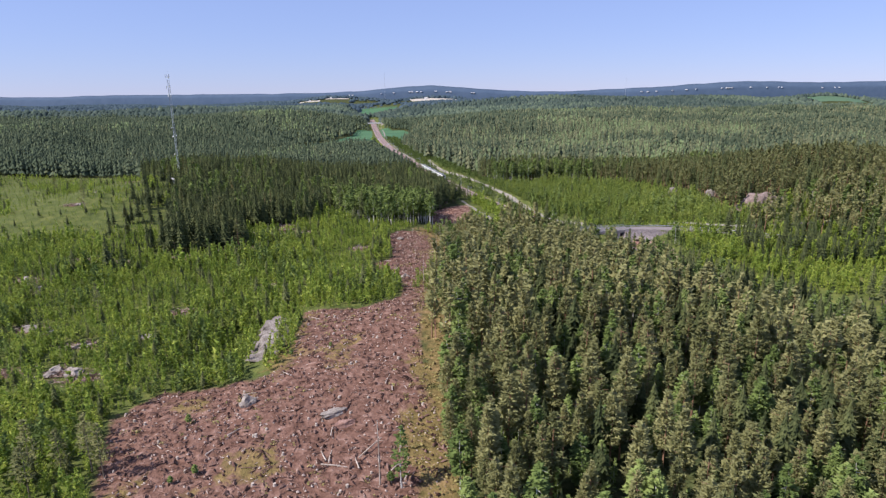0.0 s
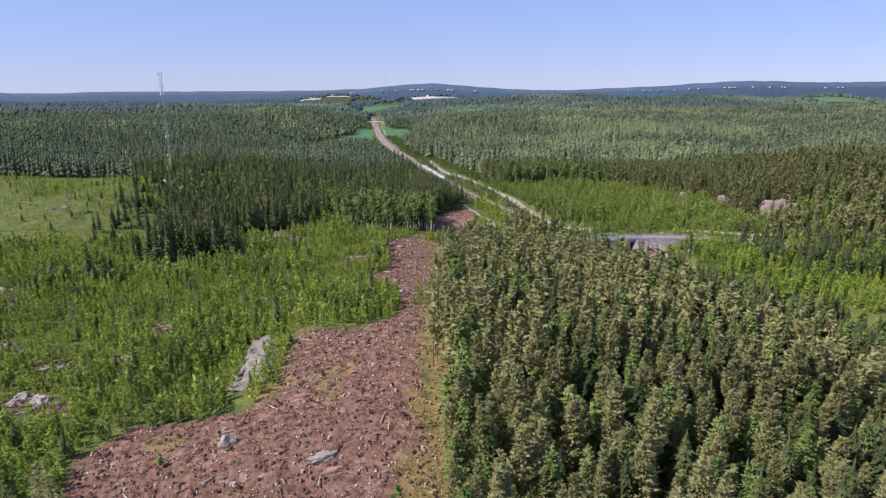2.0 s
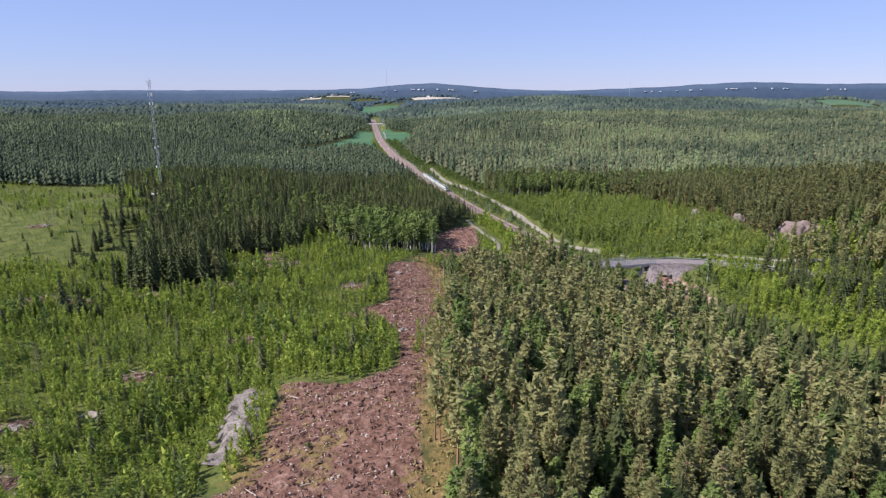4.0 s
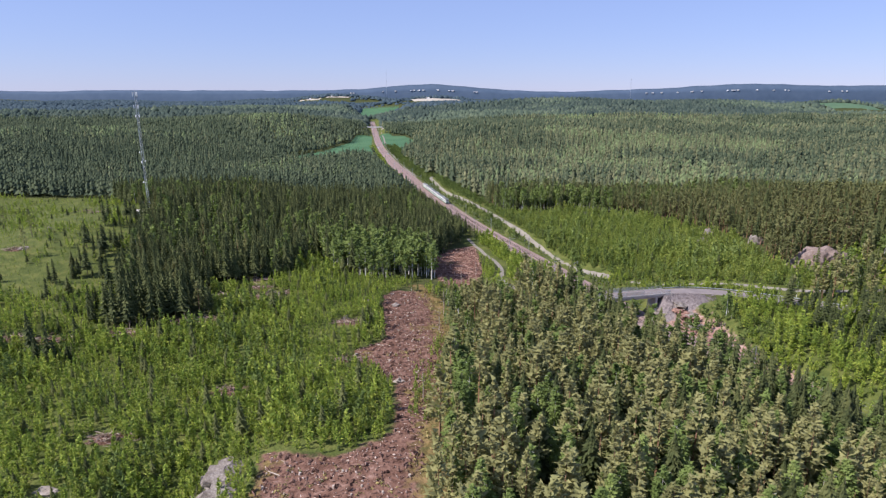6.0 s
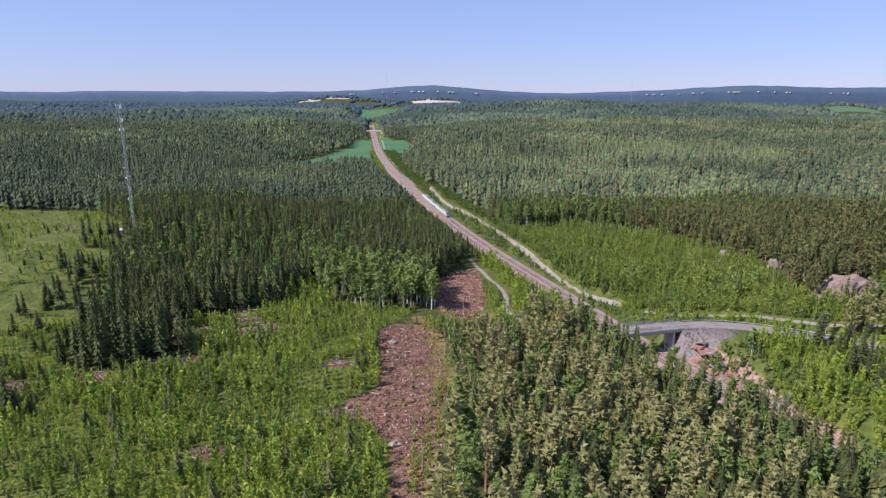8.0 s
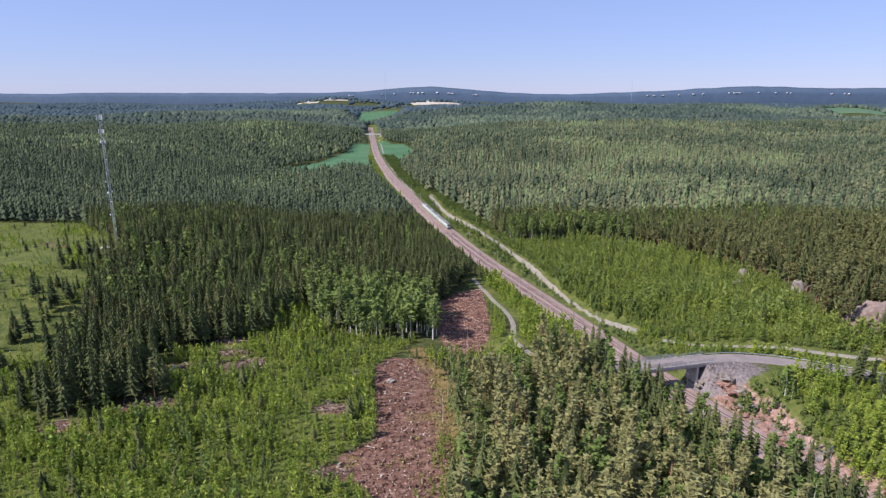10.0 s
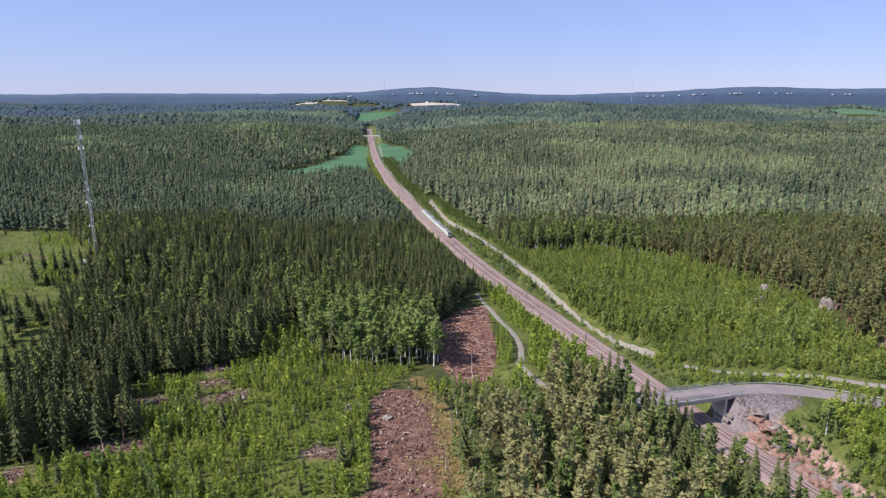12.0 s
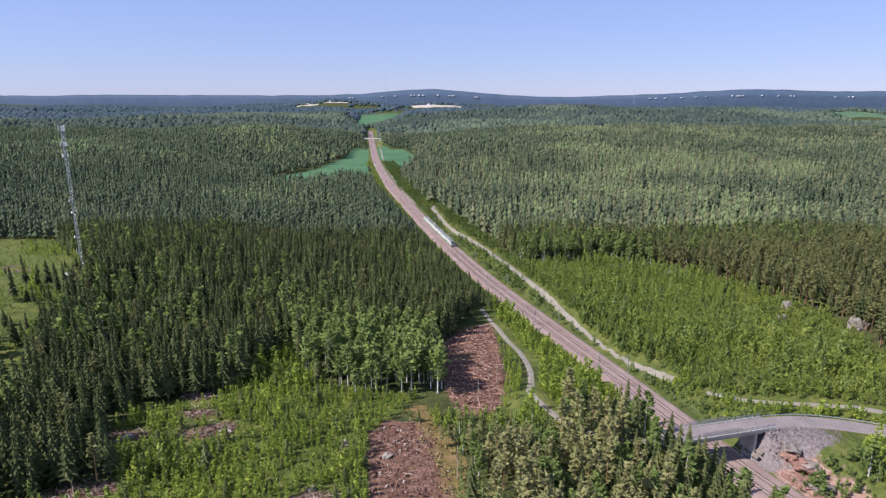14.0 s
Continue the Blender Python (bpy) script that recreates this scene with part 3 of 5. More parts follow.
tr = np.random.default_rng(11)
kind("spruce", 0, M_SPRUCE, M_BARK, [(crown_spruce(tr, 26, 14), trunk_mesh(tr, 0.97, 0.010, 6, 4)) for _ in range(5)])
kind("spruce", 1, M_SPRUCE, M_BARK, [(crown_tiers(tr, int(tr.integers(10, 14)), 6, tr.uniform(0.120, 0.165), tr.uniform(0.06, 0.22)), trunk_mesh(tr, 0.5, 0.010, 3, 1)) for _ in range(10)])
kind("spruce", 2, M_SPRUCE, M_BARK, [(crown_tiers(tr, 4, 4, tr.uniform(0.14, 0.20)), trunk_mesh(tr, 0.4, 0.010, 3, 1)) for _ in range(8)])
kind("spruce", 3, M_SPRUCE, M_BARK, [(crown_tiers(tr, 2, 3, 0.14), trunk_mesh(tr, 0.4, 0.010, 3, 1)) for _ in range(8)])
kind("pine", 0, M_PINE, M_PINEBARK, [(crown_sprays(tr, 80, 18, tr.uniform(0.20, 0.38), pine_shape, tr.uniform(0.125, 0.165), 0.034, 0.5, 0.30, 0.7), trunk_mesh(tr, 0.96, 0.0125, 6, 4, 0.02, 14, 0.16)) for _ in range(6)])
kind("pine", 1, M_PINE, M_PINEBARK, [(crown_sprays(tr, 24, 8, tr.uniform(0.22, 0.40), pine_shape, tr.uniform(0.125, 0.160), 0.062, 0.5, 0.36, 0.8), trunk_mesh(tr, 0.9, 0.0115, 3, 1, 0.02)) for _ in range(8)])
kind("pine", 2, M_PINE, M_PINEBARK, [(crown_tiers(tr, 4, 4, 0.155, 0.2), trunk_mesh(tr, 0.5, 0.012, 3, 1)) for _ in range(8)])
kind("pine", 3, M_PINE, M_PINEBARK, [(crown_tiers(tr, 2, 3, 0.14, 0.2), trunk_mesh(tr, 0.5, 0.012, 3, 1)) for _ in range(8)])
kind("birch", 0, M_BIRCH, M_BIRCHBARK, [(crown_sprays(tr, 70, 15, 0.24, birch_shape, 0.125, 0.038, 0.1, 0.40, 0.8), trunk_mesh(tr, 0.93, 0.0085, 6, 4, 0.02, 10, 0.3)) for _ in range(6)])
kind("birch", 1, M_BIRCH, M_BIRCHBARK, [(crown_sprays(tr, 26, 7, 0.32, birch_shape, 0.130, 0.072, 0.3, 0.42, 0.8), trunk_mesh(tr, 0.8, 0.012, 4, 1)) for _ in range(8)])
kind("birch", 2, M_BIRCH, M_BIRCHBARK, [(crown_tiers(tr, 3, 4, 0.15, 0.25), trunk_mesh(tr, 0.5, 0.009, 3, 1)) for _ in range(8)])
kind("birch", 3, M_BIRCH, M_BIRCHBARK, [(crown_tiers(tr, 2, 3, 0.15, 0.25), trunk_mesh(tr, 0.5, 0.009, 3, 1)) for _ in range(8)])
kind("young_birch", 0, M_BIRCH, M_BIRCHBARK, [(crown_sprays(tr, 42, 9, 0.22, birch_shape, 0.115, 0.040, 0.2, 0.36, 0.8), trunk_mesh(tr, 0.95, 0.0100, 6, 4, 0.02, 12, 0.25)) for _ in range(3)])
kind("young_pine", 0, M_PINE, M_BARK, [(crown_sprays(tr, 40, 9, 0.30, pine_shape, 0.150, 0.042, 0.5, 0.24, 0.7), trunk_mesh(tr, 0.96, 0.0085, 6, 4, 0.02, 16, 0.15)) for _ in range(3)])
kind("sapling", 1, M_YOUNG, M_BARK, [(crown_sprays(tr, 17, 4, 0.05, lambda u: 1 - 0.88 * u, tr.uniform(0.16, 0.22), 0.135, 0.9, 0.30, 0.8), trunk_mesh(tr, 0.6, 0.012, 3, 1)) for _ in range(10)])
kind("young_leafy", 1, M_BIRCH, M_BIRCHBARK, [(crown_sprays(tr, 30, 6, 0.06, lambda u: 1 - 0.8 * u, tr.uniform(0.16, 0.22), 0.075, 0.5, 0.36, 0.8), trunk_mesh(tr, 0.8, 0.012, 3, 1)) for _ in range(8)])
kind("shrub", 1, M_YOUNG_Y, M_BARK, [(crown_sprays(tr, 16, 4, 0.05, lambda u: 0.95 - 0.7 * u, tr.uniform(0.2, 0.26), 0.15, 0.8, 0.32, 0.8), trunk_mesh(tr, 0.4, 0.012, 3, 1)) for _ in range(10)])


def stand(name, species, level, x, y, h, label, wide=1.0, leaf=None, trunks=True):
    """Many trees in one mesh of kind stuff."""
    if not len(x):
        return None
    lm, bmat, makers = KINDS[species, level]
    pick, yaw = rng.integers(0, len(makers), len(x)), rng.uniform(0, 6.28, len(x))
    z, wd = height(x, y), h * rng.uniform(0.85, 1.2, len(x)) * wide
    V, F, I, n = [], [], [], 0
    for k, (cr, tk) in enumerate(makers):
        s = pick == k
        if not s.any():
            continue
        for idx, (tv, tf) in ((0, cr), (1, tk)) if trunks else ((0, cr),):
            c, sn, w = np.cos(yaw[s])[:, None], np.sin(yaw[s])[:, None], wd[s][:, None]
            X, Y = (tv[:, 0] * c - tv[:, 1] * sn) * w + x[s][:, None], (tv[:, 0] * sn + tv[:, 1] * c) * w + y[s][:, None]
            Z = tv[:, 2] * h[s][:, None] + z[s][:, None]
            vv = np.stack([X, Y, Z], -1).reshape(-1, 3)
            ff = (np.arange(s.sum())[:, None, None] * len(tv) + tf).reshape(-1, 3) + n
            V.append(vv), F.append(ff), I.append(np.full(len(ff), idx))
            n += len(vv)
    return tagged(new(name, raw_mesh(name, np.concatenate(V), np.concatenate(F), [leaf or lm, bmat], np.concatenate(I), level > 1)), label, "trees", kind="stuff")


def scatter(x0, x1, y0, y1, gap):
    xs, ys = np.meshgrid(np.arange(x0, x1, gap), np.arange(y0, y1, gap))
    x, y = xs.ravel() + rng.uniform(-0.48, 0.48, xs.size) * gap, ys.ravel() + rng.uniform(-0.48, 0.48, xs.size) * gap
    x = x + (np.round(ys.ravel() / gap) % 2) * gap * 0.5
    return x, y


def wooded(x, y):
    """Where tall trees may stand."""
    rail_x = np.interp(y, [p[1] for p in RAIL], [p[0] for p in RAIL])
    by_cutting = (y < 246) & (x < rail_x) & (line_dist(RAIL, x, y) > 9.5)
    ok = (line_dist(RAIL, x, y) > 15) | by_cutting
    ok &= (line_dist(RAIL, x, y) > 20) | (y > 335) | by_cutting
    ok &= ~((line_dist(DIRT_ALL, x, y) < 16) & (y < 372) & (x < 150))
    for fx, fy, fw, fd in FARMS:
        ok &= ~((np.abs(x - fx) < fw * 0.55) & (y > fy - fd / 2 - 0.03 * fy) & (y < fy + fd / 2))
    ok &= ~((y > 560) & (waves(x, y, 47) + 0.5 * waves(x, y, 19) > 0.98))
    ok &= ~((line_dist(RAIL, x, y) < np.where(y > 740, 20, 28)) & (y > 420) & (x > rail_x))
    for line, d in ((DIRT, 7), (DIRT_EAST, 5), (DIRT_FAR, 6), (FOOTPATH, 3.4), (BRIDGE_ROAD[:5], 2.6), (BRIDGE_ROAD[4:], 6)):
        ok &= line_dist(line, x, y) > d
    for poly in (BARE, BARE_SMALL, WEST_YOUNG, EAST_YOUNG, STRIP_YOUNG, CUT_YOUNG, FIELD_WEST, FIELD_EAST, FIELD_FAR):
        ok &= ~inside(poly, x, y)
    ok &= ~inside([(0, 318), (36, 318), (46, 352), (44, 392), (34, 428), (20, 424), (10, 400)], x, y)
    ok &= ~inside([(98, 292), (125, 292), (128, 320), (98, 320)], x, y)
    ok &= np.hypot(x - 185, y - 328) > 15
    ok &= (np.hypot(x + 181, y - 436) > 9) & ~((np.abs(x + 176) < 9) & (y > 408) & (y < 436))
    return ok


def in_view(x, y, slack=40):
    return (np.abs(x) < 0.80 * (y + 15) + slack) & (y > 20)


def thing_tree(species, k, x, y, h, label, wide):
    lm, bmat, makers = KINDS[species, 0]
    key = (species, k)
    if key not in PROTO:
        cr, tk = makers[k]
        PROTO[key] = (raw_mesh("crown", *cr, [lm]), raw_mesh("trunk", *tk, [bmat]))
    ob = tagged(new(species + "_tree"), label, "tree", species + " trees of the near wood")
    for nm, me in zip(("crown", "trunk"), PROTO[key]):
        c = new(nm, me)
        c.parent = ob
    ob.location, ob.rotation_euler, ob.scale = (x, y, float(height(x, y))), (0, 0, rng.uniform(0, 6.28)), (h * wide, h * wide, h)
    return ob


PROTO = {}
LABELS = {"pine": "scots pine with bare orange-grey trunk and olive crown", "spruce": "dark green spruce with drooping branches", "birch": "slender birch with white trunk and light green leaves"}
# wood between the cleared slope and the railway
x, y = scatter(-16, 330, 30, 332, 4.3)
keep = wooded(x, y) & ((x > 2 + 3 * waves(x, y, 6)) | (y > 312) & (rng.uniform(size=len(x)) < 0.6)) & in_view(x, y, 25)
keep &= ~((np.abs(x - 10) < 7) & (y > 180) & (y < 300) & (rng.uniform(size=len(x)) < 0.6))
keep &= ~((x < 36) & (y > 316))
x, y = x[keep], y[keep]
u = rng.uniform(size=len(x))
rail_d = line_dist(RAIL, x, y)
sp = np.where((rail_d < 38) & (u < 0.75), 1, np.where(u < 0.54, 0, np.where(u < 0.74, 1, 2)))
sp = np.where((x < 18) & (y < 190) & (u > 0.55), 2, sp)
h = np.array([17.0, 15.0, 13.5])[sp] * rng.uniform(0.70, 1.14, len(x)) * np.where(y < 246, 1, np.clip((rail_d - 4) / 20, 0.62, 1))
h = np.where(x < 36, np.minimum(h, np.maximum(5.5, 5.5 + 0.55 * (306 - y)) * rng.uniform(0.75, 1.05, len(x))), h)
order = np.argsort(y + 0.25 * np.abs(x - 40))
for s, nm in enumerate(("pine", "spruce", "birch")):
    ids = order[sp[order] == s]
    for q in ids[:290]:
        thing_tree(nm, int(rng.integers(0, 5)), x[q], y[q], h[q], LABELS[nm], rng.uniform(0.85, 1.2) * (1.08 if s == 0 else 1.15))
    r = ids[290:]
    stand(nm + "_wood", nm, 1, x[r], y[r], h[r], "stand of " + nm + " trees beyond the cleared slope", 1.1)

# low leafy growth between the near trunks
x, y = scatter(-4, 240, 60, 330, 4.6)
keep = wooded(x, y) & in_view(x, y, 10) & (x > 4 + 3 * waves(x, y, 6)) & (waves(x, y, 13) + 0.6 * waves(x, y, 5) > -0.25)
stand("understorey", "young_leafy", 1, x[keep], y[keep], rng.uniform(2.5, 8.5, keep.sum()), "bright green young birches under the pines", 0.95, M_BIRCH, True)

# spruce stand west of the railway and woods behind, by distance
for x0, x1, y0, y1, gap, lev in ((-420, 420, 262, 560, 4.0, 1), (-760, 860, 560, 950, 5.4, 2), (-1250, 1400, 950, 1600, 7.2, 3)):
    x, y = scatter(x0, x1, y0, y1, gap)
    keep = wooded(x, y) & in_view(x, y) & ~((x > -16) & (y < 332) & (x < 330)) & (height(x, y) > -60)
    x, y = x[keep], y[keep]
    patch = 0.5 * waves(x, y, 28) + 0.5 * waves(x + 300, y, 70) + 0.45 * waves(x, y + 900, 150) * (lev > 1)
    u = (0.8 if lev == 1 else 0.5) * rng.uniform(size=len(x)) + (0.1 if lev == 1 else 0.3) + (0.22 if lev == 1 else 0.42) * patch
    east = x > np.interp(y, [p[1] for p in RAIL], [p[0] for p in RAIL])
    sp = np.where(u < np.where(east, 0.55, 0.82), 1, np.where(u < np.where(east, 0.80, 0.86), 0, 2))
    sp = np.where((x > -52) & (x < 2) & (y < 385) & (y > 320) & (u > 0.2), 2, sp)
    sp = np.where((poly_edge(EAST_YOUNG, x, y) > -16) & (y > 480) & (x < 135) & (u > 0.3), 2, sp)
    sp = np.where((x > 130) & (y > 330) & (y < 500) & (u > 0.25), 0, sp)
    h = np.array([17.0, 18.5, 17.0])[sp] * rng.uniform(0.72, 1.12, len(x)) * (gap / 5.4) ** 0.12 * (1 + 0.14 * waves(x, y, 33) + 0.10 * waves(x, y, 12) + 0.22 * waves(x + 70, y, 110) * (lev > 1))
    h = h * np.where(east, 1, np.clip((line_dist(RAIL, x, y) - 3) / 32, 0.3, 1))
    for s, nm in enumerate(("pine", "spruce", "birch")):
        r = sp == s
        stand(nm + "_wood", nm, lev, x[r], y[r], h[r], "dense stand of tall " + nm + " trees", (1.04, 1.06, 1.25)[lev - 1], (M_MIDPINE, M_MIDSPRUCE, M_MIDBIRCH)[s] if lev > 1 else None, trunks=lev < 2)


def spires(name, x, y, h, w, mat, label):
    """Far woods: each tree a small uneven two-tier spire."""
    n, z = len(x), height(x, y)
    ang = np.arange(5) * 2 * math.pi / 5
    V = np.zeros((n, 11, 3))
    for k in range(5):
        for ring, (rr, hh) in enumerate(((1.0, 0.15), (0.75, 0.55))):
            q = w * rr * rng.uniform(0.7, 1.25, n)
            V[:, ring * 5 + k] = np.stack([x + q * np.cos(ang[k] + ring), y + q * np.sin(ang[k] + ring), z + h * (hh + rng.uniform(-0.08, 0.08, n))], 1)
    V[:, 10] = np.stack([x + rng.normal(size=n) * 0.2, y, z + h], 1)
    F = []
    for k in range(5):
        m = (k + 1) % 5
        F += [(k, m, 5 + k), (m, 5 + m, 5 + k), (5 + k, 5 + m, 10)]
    return tagged(new(name, raw_mesh(name, V.reshape(-1, 3), (np.arange(n)[:, None, None] * 11 + np.array(F)).reshape(-1, 3), [mat], smooth=True)), label, "trees", kind="stuff")


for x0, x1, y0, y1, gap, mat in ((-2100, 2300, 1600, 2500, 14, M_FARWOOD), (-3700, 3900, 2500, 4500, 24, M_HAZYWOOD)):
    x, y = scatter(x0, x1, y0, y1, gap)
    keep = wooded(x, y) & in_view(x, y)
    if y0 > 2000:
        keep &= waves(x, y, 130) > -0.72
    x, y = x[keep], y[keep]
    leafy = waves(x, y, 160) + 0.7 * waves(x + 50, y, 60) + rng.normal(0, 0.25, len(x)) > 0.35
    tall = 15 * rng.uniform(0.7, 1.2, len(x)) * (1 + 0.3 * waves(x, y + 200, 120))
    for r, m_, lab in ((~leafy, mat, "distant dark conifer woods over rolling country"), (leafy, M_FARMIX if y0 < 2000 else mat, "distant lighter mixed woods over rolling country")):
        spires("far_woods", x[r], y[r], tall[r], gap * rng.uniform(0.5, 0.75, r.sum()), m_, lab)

# young growth
def growth(name, poly, gap, species, h0, h1, label, leaf=None, thin=0.0, wide=1.0, clump=-9.0):
    p = np.array(poly)
    x, y = scatter(p[:, 0].min(), p[:, 0].max(), p[:, 1].min(), p[:, 1].max(), gap)
    keep = (poly_edge(poly, x, y) + 1.5 * waves(x, y, 4) > 0.5) & in_view(x, y, 10) & (rng.uniform(size=len(x)) > thin) & (waves(x, y, 11) > -0.95)
    keep &= waves(x + 17, y, 10) + 0.6 * waves(x, y + 5, 4.3) > clump
    keep &= (line_dist(RAIL, x, y) > 8.2)
    for line, d in ((DIRT, 2.6), (DIRT_EAST, 2.4), (FOOTPATH, 3.6), (BRIDGE_ROAD, 4.2)):
        keep &= line_dist(line, x, y) > d
    for bx_, by_ in BRUSH:
        keep &= ((x - bx_) / 7) ** 2 + ((y - by_ + 2) / 5) ** 2 > 1
    keep &= ~inside([(97, 295), (124, 296), (127, 312), (97, 315)], x, y)
    keep &= ~inside(BARE, x, y) & ~inside(BARE_SMALL, x, y) & (line_dist([(-50, 187), (-48, 168), (-45, 150), (-43, 140)], x, y) > 2.2)
    for rx_, ry_ in ((-160, 237), (-130, 191), (-103, 157), (-96, 155), (-86, 179), (-104, 174), (-112, 147)):
        keep &= np.hypot(x - rx_, y - ry_ + 2.5) > 4.2
    x, y = x[keep], y[keep]
    stand(name, species, 1, x, y, rng.uniform(h0, h1, len(x)) * np.exp(rng.normal(0, 0.22, len(x))) * (1 + 0.25 * waves(x, y, 15) + 0.2 * waves(x, y, 5)), label, wide, leaf, species == "spruce")


growth("young_birches", [(-2, 335), (-28, 332), (-48, 345), (-60, 380), (-70, 334), (-98, 318), (-97, 298), (-86, 280), (-110, 268), (-124, 272), (-135, 310), (-190, 290), (-210, 150), (-120, 60), (-60, 60), (-62, 100),
                         (-73, 130), (-66, 142), (-40, 141), (-36, 147), (-39, 186), (-21, 179), (-9, 187), (-10, 222), (-25, 243), (-26, 251), (-16, 260), (-20, 295), (-15, 316)],
       2.25, "sapling", 2.2, 5.2, "dense bright green thicket of young birches", wide=1.05, thin=0.06)
growth("young_aspens", [(-2, 335), (-28, 332), (-60, 370), (-98, 315), (-97, 298), (-86, 280), (-124, 272), (-190, 290), (-210, 150), (-120, 60), (-73, 130), (-40, 141), (-39, 186), (-10, 190), (-16, 260), (-20, 300)],
       3.4, "shrub", 1.6, 4.6, "yellow-green young aspens in the thicket", wide=1.0)
growth("young_spruces", [(-2, 335), (-60, 360), (-98, 310), (-140, 262), (-200, 250), (-200, 150), (-120, 60), (-60, 60), (-73, 130), (-39, 150), (-39, 186), (-10, 190), (-16, 260), (-20, 300)],
       9.0, "spruce", 3.6, 6.5, "scattered young spruces in the thicket", wide=1.5)
growth("clearing_shrubs", [(-122, 272), (-140, 330), (-160, 395), (-180, 425), (-186, 461), (-276, 576), (-336, 581), (-460, 600), (-430, 300), (-200, 150)], 4.0, "shrub", 0.7, 2.4, "low yellow-green scrub on the hilltop clearing", thin=0.25)
growth("dark_saplings", [(-2, 335), (-28, 332), (-60, 370), (-98, 315), (-97, 298), (-86, 280), (-124, 272), (-190, 290), (-210, 150), (-120, 60), (-62, 100), (-73, 130), (-40, 141), (-39, 186), (-10, 190), (-16, 260), (-20, 300)],
       3.4, "sapling", 2.6, 5.8, "darker green young birches in the thicket", M_BIRCH, clump=0.35, wide=1.15)
HILLTOP = [(-122, 272), (-140, 330), (-160, 395), (-180, 425), (-186, 461), (-276, 576), (-336, 581), (-460, 600), (-430, 300), (-200, 150)]
growth("clearing_saplings", HILLTOP, 3.4, "sapling", 1.8, 4.6, "clumps of green saplings on the hilltop clearing", clump=0.35, wide=1.2)
growth("clearing_saplings", HILLTOP, 8.0, "spruce", 1.6, 5.0, "scattered small spruces on the hilltop clearing", thin=0.35, wide=1.5, clump=-0.1)
growth("edge_spruces", [(-118, 262), (-136, 330), (-156, 395), (-176, 432), (-196, 420), (-178, 380), (-168, 320), (-150, 262), (-125, 240)], 5.2, "spruce", 5, 12, "young spruces thinning out from the stand's edge", thin=0.35, wide=1.2, clump=-0.15)
growth("road_scrub", [(-2, 306), (10, 312), (24, 312), (33, 306), (50, 297), (66, 296), (74, 306), (62, 318), (40, 338), (34, 334), (28, 318), (10, 318), (-4, 318)], 2.2, "sapling", 2.2, 5.0, "young trees crowding the road to the bridge", wide=1.1)
growth("path_scrub", [(22, 326), (30, 330), (34, 352), (32, 372), (27, 392), (22, 408), (25, 380), (25, 352)], 1.9, "young_leafy", 1.6, 4.2, "low green bushes between clearing and path", M_YOUNG)
growth("track_scrub", [(158, 308), (215, 292), (300, 282), (310, 330), (215, 345), (172, 332)], 2.4, "sapling", 2.0, 5.5, "green scrub beyond the gravel track", wide=1.2)
growth("track_scrub", [(150, 301), (185, 283), (300, 235), (305, 277), (215, 287), (165, 303)], 2.4, "sapling", 2.0, 5.5, "green scrub between road and gravel track", wide=1.2)
growth("track_scrub", [(84, 352), (94, 340), (104, 330), (112, 331), (101, 346), (90, 366)], 1.8, "sapling", 1.6, 4.0, "grey-green scrub at the gravel track's bend", wide=1.3)
growth("young_birches", EAST_YOUNG, 2.1, "shrub", 2.2, 5.4, "dense yellow-green young growth beside the railway", wide=0.9)
growth("young_spruces", EAST_YOUNG, 4.2, "sapling", 3.0, 7.0, "darker green young trees beside the railway", M_BIRCH, clump=-0.1)
growth("young_spruces", EAST_YOUNG, 9.0, "spruce", 2.5, 6.0, "small dark spruces in the young growth", thin=0.3, wide=1.3)
growth("roadside_scrub", [(100, 314), (160, 302), (160, 306), (133, 318), (106, 331), (97, 345), (93, 335)], 2.0, "sapling", 1.2, 3.6, "low scrub between bridge road and gravel track", wide=1.5)
growth("young_birches", CUT_YOUNG, 2.6, "young_leafy", 3.0, 7.5, "lush green young birches above the rock cutting", M_YOUNG, wide=1.1)
growth("young_spruces", STRIP_YOUNG, 2.4, "sapling", 3.5, 6.5, "dense young trees beside the railway", wide=1.1)
corridor = [(p[0] + 8.5, p[1]) for p in RAIL if 250 < p[1] < 1200] + [(p[0] + 30, p[1]) for p in RAIL[::-1] if 250 < p[1] < 1200]
growth("lineside_scrub", corridor, 2.1, "sapling", 1.6, 4.6, "low green scrub along the railway", M_BIRCH, thin=0.15, wide=1.5)
corridor = [(p[0] - 9.0, p[1]) for p in RAIL if 320 < p[1] < 1200] + [(p[0] - 18, p[1]) for p in RAIL[::-1] if 320 < p[1] < 1200]
growth("lineside_scrub", corridor, 2.2, "sapling", 1.2, 3.6, "low green scrub along the railway", thin=0.2, wide=1.4)


# ---- rocks ----
def rock_mesh(name, size, mat, seed, cuts=3, rough=0.28):
    """A faceted boulder with a flat foot."""
    bm = bmesh.new()
    bmesh.ops.create_icosphere(bm, subdivisions=cuts, radius=1)
    for v in bm.verts:
        q = v.co * 1.3 + Vector((seed * 7.3, seed * 3.1, seed))
        k = 1 + rough * (noise.noise(q) * 1.2 + 0.6 * noise.noise(q * 2.7) + 0.3 * noise.noise(q * 6))
        v.co = Vector((v.co.x * size[0], v.co.y * size[1], max(-0.45, v.co.z) * size[2])) * k
    return bm_mesh(name, bm, mat)


